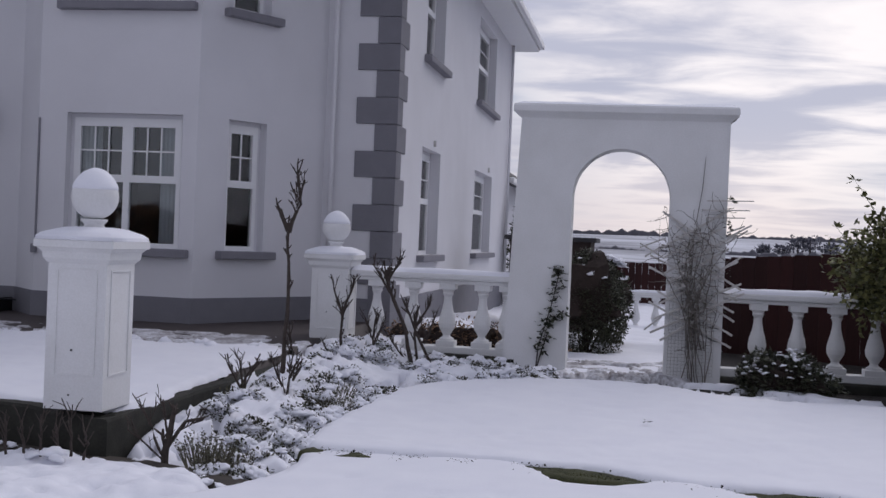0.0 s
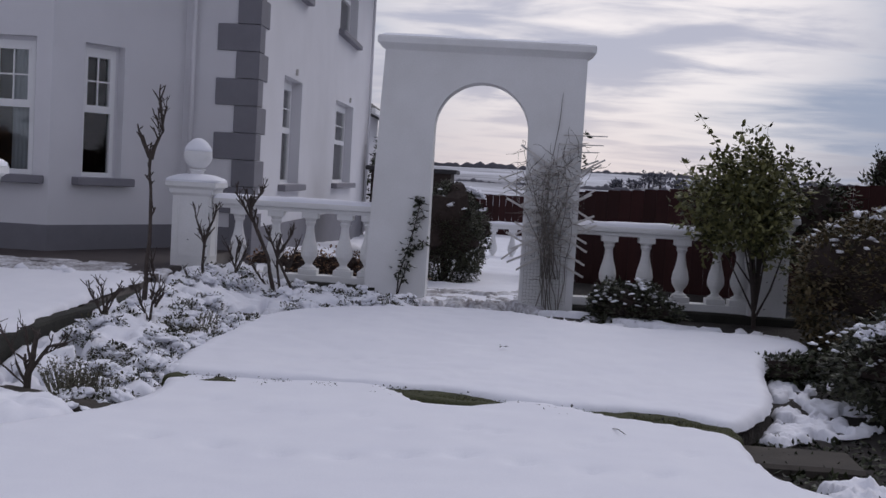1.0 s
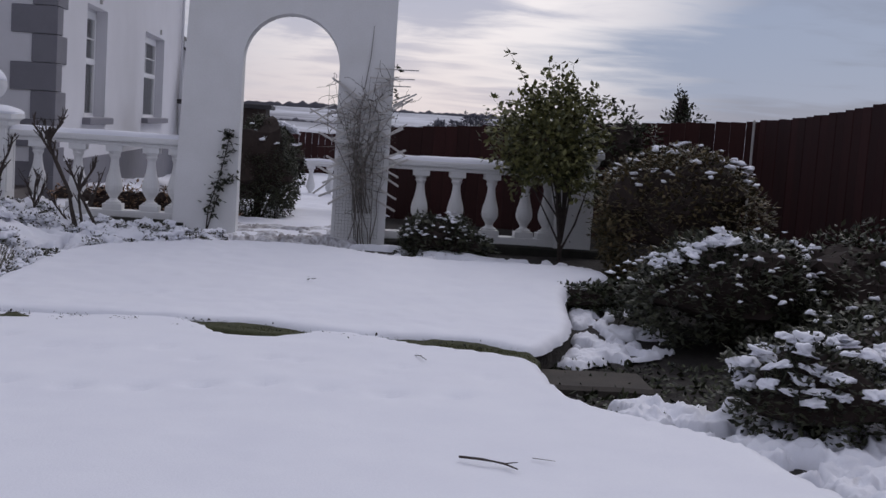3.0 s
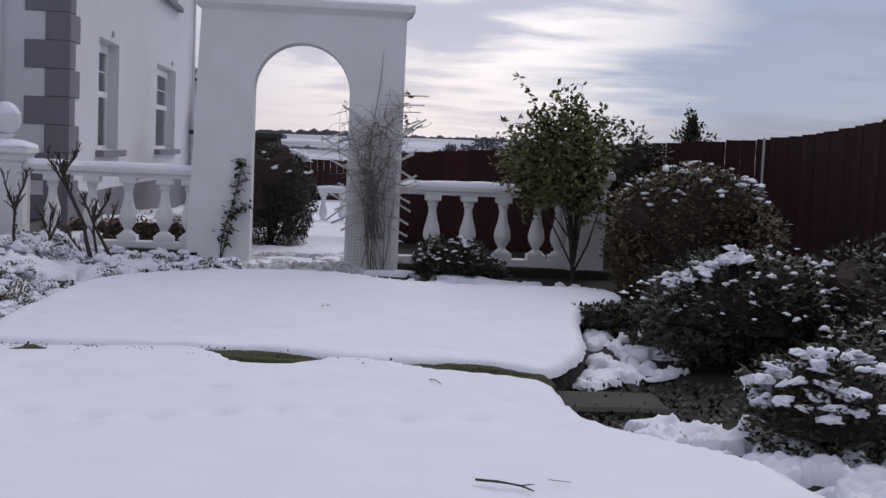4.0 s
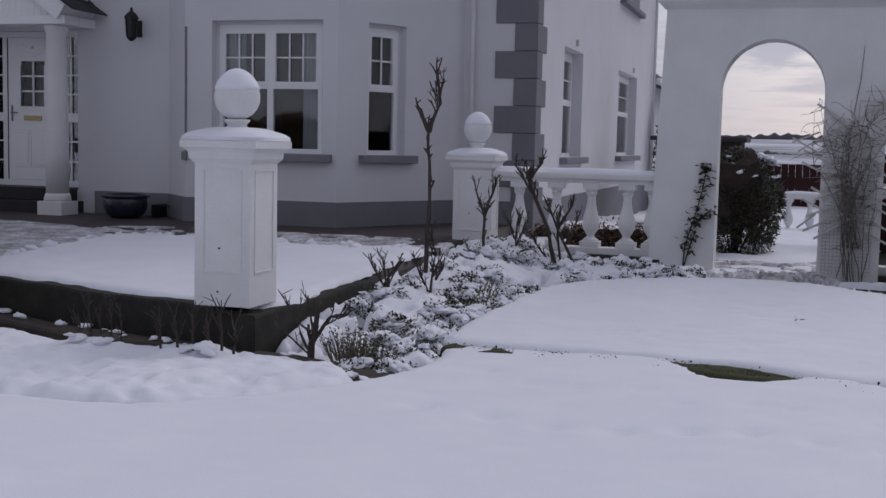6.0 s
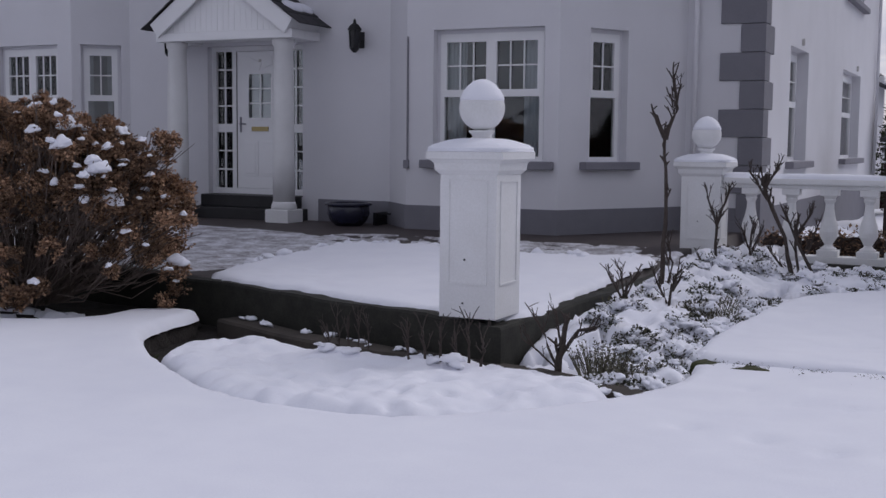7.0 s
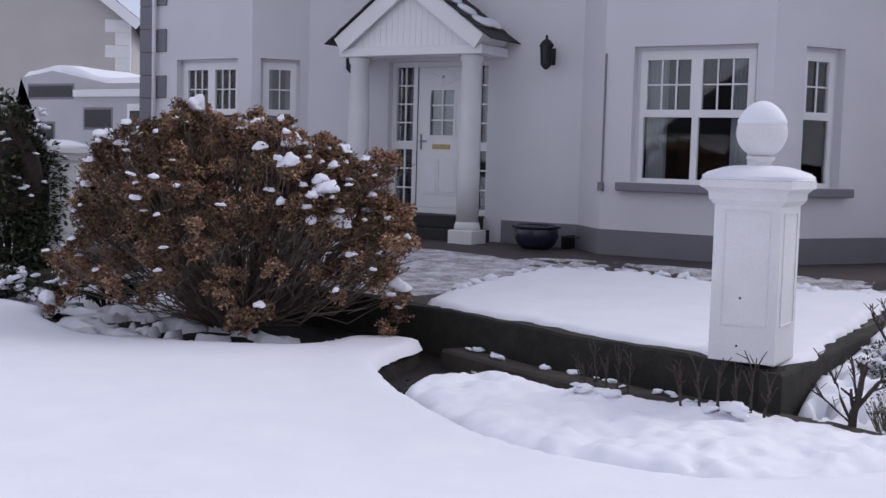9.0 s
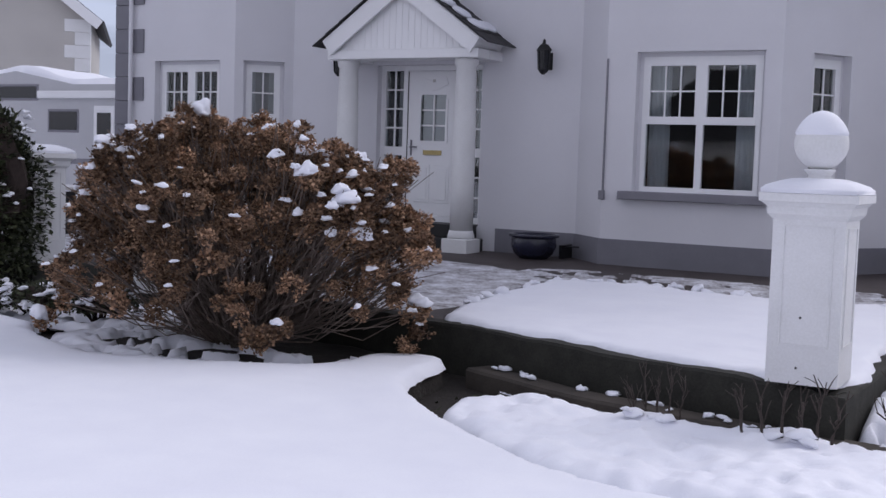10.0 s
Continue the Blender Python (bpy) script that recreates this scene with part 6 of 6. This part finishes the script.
def motorhome():
    mh = tagged(new("motorhome"), "white motorhome with dark windows and snow on its roof", "motorhome")
    L, H = 6.0, 2.70
    body = bmesh.new()
    side = [(0, 0.55), (L, 0.55), (L, H), (2.0, H), (0.2, H + 0.30), (-0.9, H + 0.16), (-1.25, 2.35), (-0.95, 2.05), (-0.4, 1.95), (-0.7, 1.3), (-1.4, 1.1), (-1.5, 0.55)]
    near = [body.verts.new((x, 0, z)) for x, z in side]
    far = [body.verts.new((x, 2.2, z)) for x, z in side]
    body.faces.new(list(reversed(near)) if False else near), body.faces.new(list(reversed(far)))
    for i in range(len(side)):
        j = (i + 1) % len(side)
        body.faces.new((near[i], far[i], far[j], near[j]))
    bmesh.ops.triangulate(body, faces=[f for f in body.faces if len(f.verts) > 4])
    bmesh.ops.recalc_face_normals(body, faces=body.faces)
    part("body", body, M_VAN, mh)
    for name, a, b2, c, d, mm in (("side_window", 1.3, 2.15, 1.72, 2.12, M_DARKGLASS), ("cab_window", -0.6, 0.9, 2.40, 2.66, M_DARKGLASS), ("side_window", -0.35, 0.25, 1.35, 1.8, M_DARKGLASS)):
        w = part(name, boxed(a, b2, -0.02, 0.01, c, d, 0.01), mm, mh, "dark tinted window")
        fr = boxed(a - 0.05, b2 + 0.05, -0.012, 0.008, c - 0.05, d + 0.05, 0.01)
        part("window_surround", fr, M_SILL, w)
    dr = part("door", boxed(2.65, 3.25, -0.016, 0.01, 0.75, 2.25, 0.02), M_PVC, mh, "pale entry door")
    part("door_window", boxed(2.75, 3.15, -0.026, -0.012, 1.45, 2.1, 0.01), M_DARKGLASS, dr)
    part("stripe", boxed(0.1, 5.9, -0.008, 0.004, 1.0, 1.12), M_SILL, mh, "grey body stripe")
    part("awning", boxed(1.0, 5.2, -0.10, 0.0, 2.40, 2.56, 0.02), M_PVC, mh, "rolled awning case")
    for x in (-0.6, 4.3):
        wh = part("wheel", turned([(0.32, 0), (0.34, 0.04), (0.34, 0.18), (0.32, 0.22)], 24), M_BLACK, mh)
        wh.matrix_local = pose(x, 0.24, 0.30, 90)
        part("rim", turned([(0.19, 0.221), (0.17, 0.228)], 20), M_SILL, wh)
    s = sheet("snow_layer", [(-0.9, 0.05), (L - 0.2, 0.05), (L - 0.2, 2.15), (-0.9, 2.15)], lambda X, Y: H - 0.03 + 0.30 * ease(-X, -2.0, -0.2) - 0.12 * ease(-X, -0.2, 0.9), 0.17, 0.1, 0.14, M_SNOW, 64, ((1, 0.05),))
    s.parent = mh
    mh.matrix_basis = pose(-22.4, 14.6, 0.16)
    return mh


motorhome()
for k, z in enumerate((0.5, 0.8, 1.1)):
    g = tagged(new("timber_stack"), "dark boards with snow on them beside the drive", "timber")
    part("boards", boxed(-0.9, 0.9, -0.15, 0.15, 0, 0.16, 0.01), M_STEP, g)
    bm = bmesh.new()
    lump(random.Random(k), bm, (0, 0, 0.16), 0.88, 0.15, 0.06, 0.2)
    part("snow_layer", bm, M_SNOW, g, smooth=True)
    g.matrix_basis = pose(-14.6, 8.4, 0.28 + 0.22 * k)


def neighbour():
    nb = tagged(new("neighbour_house"), "cream rendered neighbouring house with white corner blocks", "house")
    x1, y0 = 0.0, 0.0
    wall = bmesh.new()
    pts = [(-14.0, -0.6), (x1, -0.6), (x1, 5.75), (-7.0, 11.15), (-14.0, 5.75)]
    a = [wall.verts.new((x, y0, z)) for x, z in pts]
    b = [wall.verts.new((x, y0 + 8, z)) for x, z in pts]
    wall.faces.new(a), wall.faces.new(list(reversed(b)))
    for i in range(5):
        wall.faces.new((a[i], b[i], b[(i + 1) % 5], a[(i + 1) % 5]))
    bmesh.ops.recalc_face_normals(wall, faces=wall.faces)
    part("wall", wall, M_HOUSE2, nb)
    for s in (1, -1):
        m = Matrix.Translation((-7.0, 0, 11.22)) @ Matrix.Diagonal((s, 1, 1, 1)) @ Matrix.Rotation(math.atan2(5.4, 7.0), 4, "Y")
        part("roof", boxed(0, 9.35, y0 - 0.3, y0 + 8.2, 0, 0.12), M_SLATE, nb).matrix_local = m
        part("bargeboard", boxed(0, 9.3, y0 - 0.36, y0 - 0.3, -0.22, 0.10), M_PVC, nb).matrix_local = m
    first = None
    for k in range(14):
        m = pose(x1 + 0.02, y0 - 0.03, -0.2 + 0.42 * k) @ Matrix.Diagonal((1.0 if k % 2 else 0.6, 1, 1, 1))
        if first is None:
            first = part("quoin", boxed(-0.8, 0.02, 0, 0.5, 0.005, 0.415, 0.01), M_WHITE, nb)
            first.matrix_local = m
        else:
            twin(first, m)
    nb.matrix_basis = pose(-30.0, 24.1, 0, 0, 0, 44)


neighbour()
shed = tagged(new("dark_shed"), "low dark shed roof beyond the drive", "shed")
part("wall", boxed(-31, -24.5, 27, 30, -0.5, 2.9), M_STEP, shed)
part("roof", boxed(-31.2, -24.3, 26.8, 30.2, 2.9, 3.3, 0.05), M_SLATE, shed)
sh2 = tagged(new("garden_shed"), "small dark shed behind the clipped conifer", "shed")
part("wall", boxed(-1.2, 0.22, 17.0, 18.5, -0.6, 1.50), M_TWIGDARK, sh2)
part("roof", boxed(-1.3, 0.32, 16.9, 18.6, 1.50, 1.58, 0.02), M_SLATE, sh2)

def house_opposite():
    """Closes the street behind; it shows only as a dark roof mirrored in the window panes."""
    o = tagged(new("opposite_house"), "low house with a dark roof mirrored in the panes", "house")
    part("wall", boxed(-16, 8, -6, 0, -0.6, 3.0), M_HOUSE2, o)
    roof = bmesh.new()
    a = [roof.verts.new(p) for p in ((-16.4, 0.4, 2.9), (8.4, 0.4, 2.9), (8.4, -6.4, 2.9), (-16.4, -6.4, 2.9), (-13.0, -3, 6.6), (5.0, -3, 6.6))]
    for q in ((0, 1, 5, 4), (2, 3, 4, 5), (1, 2, 5), (3, 0, 4), (3, 2, 1, 0)):
        roof.faces.new([a[k] for k in q])
    bmesh.ops.recalc_face_normals(roof, faces=roof.faces)
    part("roof", roof, M_SLATE, o)
    o.matrix_basis = pose(-6.0, -32.0, 0)


house_opposite()
tagged(sheet("street_snow", [(-60, -16), (40, -16), (40, -60), (-60, -60)], lambda X, Y: soil_z(X, Y), 0.1, 1.0, 1.0, M_SNOW, 97, ((0.1, 0.05),)), "snow over the street behind the lawn", "snow", kind="structure")

# ---- the distance ----
def far_land():
    xs, ys = np.linspace(-700, 700, 90), np.concatenate([np.linspace(33, 120, 30), np.linspace(128, 880, 60)])
    X, Y = np.meshgrid(xs, ys)
    Z = soil_z(X, Y) + 0.12 + 1.2 * field(5, X, Y, 0.01, 3) * ease(Y, 60, 200)
    idx = np.arange(X.size).reshape(X.shape)
    q = np.stack([idx[:-1, :-1].ravel(), idx[:-1, 1:].ravel(), idx[1:, 1:].ravel(), idx[1:, :-1].ravel()], 1)
    tagged(from_lists("far_field", np.stack([X.ravel(), Y.ravel(), Z.ravel()], 1).tolist(), q.tolist(), M_FIELD, smooth=True), "snow-covered fields beyond the garden", "field", kind="structure")
    xs, ys = np.linspace(-60, -12, 50), np.linspace(5.5, 60, 60)
    X, Y = np.meshgrid(xs, ys)
    idx = np.arange(X.size).reshape(X.shape)
    q = np.stack([idx[:-1, :-1].ravel(), idx[:-1, 1:].ravel(), idx[1:, 1:].ravel(), idx[1:, :-1].ravel()], 1)
    tagged(from_lists("side_snow", np.stack([X.ravel(), Y.ravel(), 0 * X.ravel() + 0.12 + 0.03 * field(6, X, Y, 0.4, 3).ravel()], 1).tolist(), q.tolist(), M_SNOW, smooth=True), "snowy ground beyond the drive", "snow", kind="structure")
    verts, faces = [], []
    for y, h, x0, x1 in ((75, 0.5, -20, 30), (130, 1.0, -60, 70), (210, 1.4, -90, 110), (290, 2.0, -120, 160), (380, 2.2, -160, 210)):
        n0, dx = len(verts), y * 0.0022
        count = int((x1 - x0) / dx)
        for k in range(count):
            x = x0 + k * dx
            z = float(soil_z(np.array(x), np.array(float(y))))
            v1, v2 = noise.noise(Vector((k * 0.045, y, 0))), noise.noise(Vector((k * 0.4, y, 5)))
            top = max(0.1, h * (0.55 + 0.8 * v1 + 0.55 * v2))
            w = 0.4 * h
            verts += [(x, y - w, z - 0.3), (x, y - w * 0.6, z + top * 0.8), (x, y, z + top), (x, y + w, z - 0.3)]
            if k:
                a = n0 + 4 * k
                faces += [(a - 4 + i, a + i, a + i + 1, a - 3 + i) for i in range(3)]
    tagged(from_lists("far_hedgerows", verts, faces, M_FARWOOD), "winter hedgerows and trees across the fields, haze painted into their grey", "hedgerow", kind="stuff")


far_land()


def far_tree(x, y, h, w, seed):
    rng = random.Random(seed)
    z = float(soil_z(np.array(x), np.array(y)))
    t = tagged(new("far_tree"), "bare tree on the far skyline, its crown paled by painted haze", "tree", "skyline trees")
    part("trunk", tube(bmesh.new(), [(0, 0, -0.5), (0, 0, h * 0.5), (0.2, 0, h * 0.8)], [0.3, 0.22, 0.08], 6), M_BARK, t)
    v, f = [], []
    leaves_at(rng, dome_spots(rng, 260, (0, 0, h * 0.62), (w, w, h * 0.42), -0.9, 0.3, 0.3), 0.5, v, f, 1.0)
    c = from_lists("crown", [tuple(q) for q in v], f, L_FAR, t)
    c["kind"] = "stuff"
    t.matrix_basis = pose(x, y, z)


for k, (x, y, h, w) in enumerate(((40, 304, 4.6, 2.6), (43, 304, 5.0, 2.6), (36, 300, 2.6, 2.2), (31, 300, 2.2, 1.8), (53, 304, 3.4, 2.5), (48, 304, 3.0, 2.4))):
    far_tree(x, y, h, w, k)
gh = tagged(new("low_greenhouse"), "long low pale roof beyond the far fence", "outbuilding")
part("wall", boxed(-4, 14, 58, 64, -1.6, 0.05), M_STEP, gh)
part("roof", boxed(-4.2, 14.2, 57.8, 64.2, 0.05, 0.30, 0.05), M_SNOW, gh)


# soil crumbs and grass at the seam between the two lawns
def seam_y(x):
    """Where the front edge of the upper lawn's snow runs."""
    return float(np.interp(x, (-1.1, 0.47, 0.86, 1.26, 1.63, 2.09, 2.39, 2.7), (4.34, 4.34, 4.22, 4.10, 4.00, 3.96, 3.86, 3.68)))


def seam_bits():
    rng = random.Random(61)
    v, f = [], []
    for _ in range(900):
        x = rng.uniform(-1.0, 2.6)
        y = seam_y(x) - 0.02 + rng.choice((0.03, 0.04, 0.12)) * rng.gauss(0, 1)
        if noise.noise(Vector((x * 3.0, 0, 4))) < -0.12 and x > -0.75:
            continue
        z = float(land_z(np.array(x), np.array(y))) + 0.118
        leaves_at(rng, [(Vector((x, y, z + rng.uniform(-0.012, 0.006))), Vector((0, 0, 0.3)))], 0.004 + 0.016 * rng.random() ** 3, v, f, 0.4, 1.4)
    tagged(from_lists("soil_crumbs", [tuple(q) for q in v], f, M_SOIL), "dark crumbs of soil scattered along the lawn's seam", "soil crumbs", kind="stuff")
    v, f = [], []
    for _ in range(4200):
        x = rng.uniform(0.5, 1.25) if rng.random() < 0.4 else rng.uniform(1.7, 2.66)
        y = seam_y(x) - 0.06 + rng.gauss(0, 0.08)
        p = Vector((x, y, -0.055))
        d = Vector((rng.gauss(0, 0.5), rng.gauss(0, 0.5), 1)).normalized() * rng.uniform(0.02, 0.05)
        u = Vector((0.0025, 0, 0))
        i = len(v)
        v += [p - u, p + u, p + d]
        f.append((i, i + 1, i + 2))
    tagged(from_lists("grass_blades", [tuple(q) for q in v], f, L_GRASS), "short grass blades at the snow's edge", "grass", kind="stuff")


L_GRASS = leafy("grass_blade", (0.12, 0.125, 0.045), (0.04, 0.045, 0.02), 0.8)
seam_bits()


# broken edge of the terrace snow and scraps on the kerb
rng = random.Random(71)
edge = tagged(new("snow_edge"), "row of broken snow lumps along the terrace snow", "snow lumps")
line = [(-2.45, 7.9), (-3.2, 7.9), (-4.2, 7.9), (-5.2, 7.95), (-5.9, 7.75), (-6.02, 6.9), (-5.95, 5.9)]
spots = []
for (ax, ay), (cx, cy) in zip(line, line[1:]):
    for k in range(int(math.hypot(cx - ax, cy - ay) / 0.11)):
        u = rng.random()
        spots.append((ax + (cx - ax) * u + rng.gauss(0, 0.05), ay + (cy - ay) * u + rng.gauss(0, 0.06)))
snow_on(rng, edge, [(x, y, float(terrace_z(np.array(x), np.array(y))) + rng.uniform(0.01, 0.05)) for x, y in spots], 0.055, squash=0.7, sub=2, rough=0.5)
scraps = tagged(new("snow_scraps"), "small scraps of snow on the dark edging", "snow scraps")
snow_on(rng, scraps, [(-5.0 + 3.9 * u, 4.50 - 1.45 * u ** 1.15 + rng.gauss(0, 0.05), -0.05) for u in [rng.random() for _ in range(34)]], 0.032, squash=0.5, sub=2, rough=0.6)
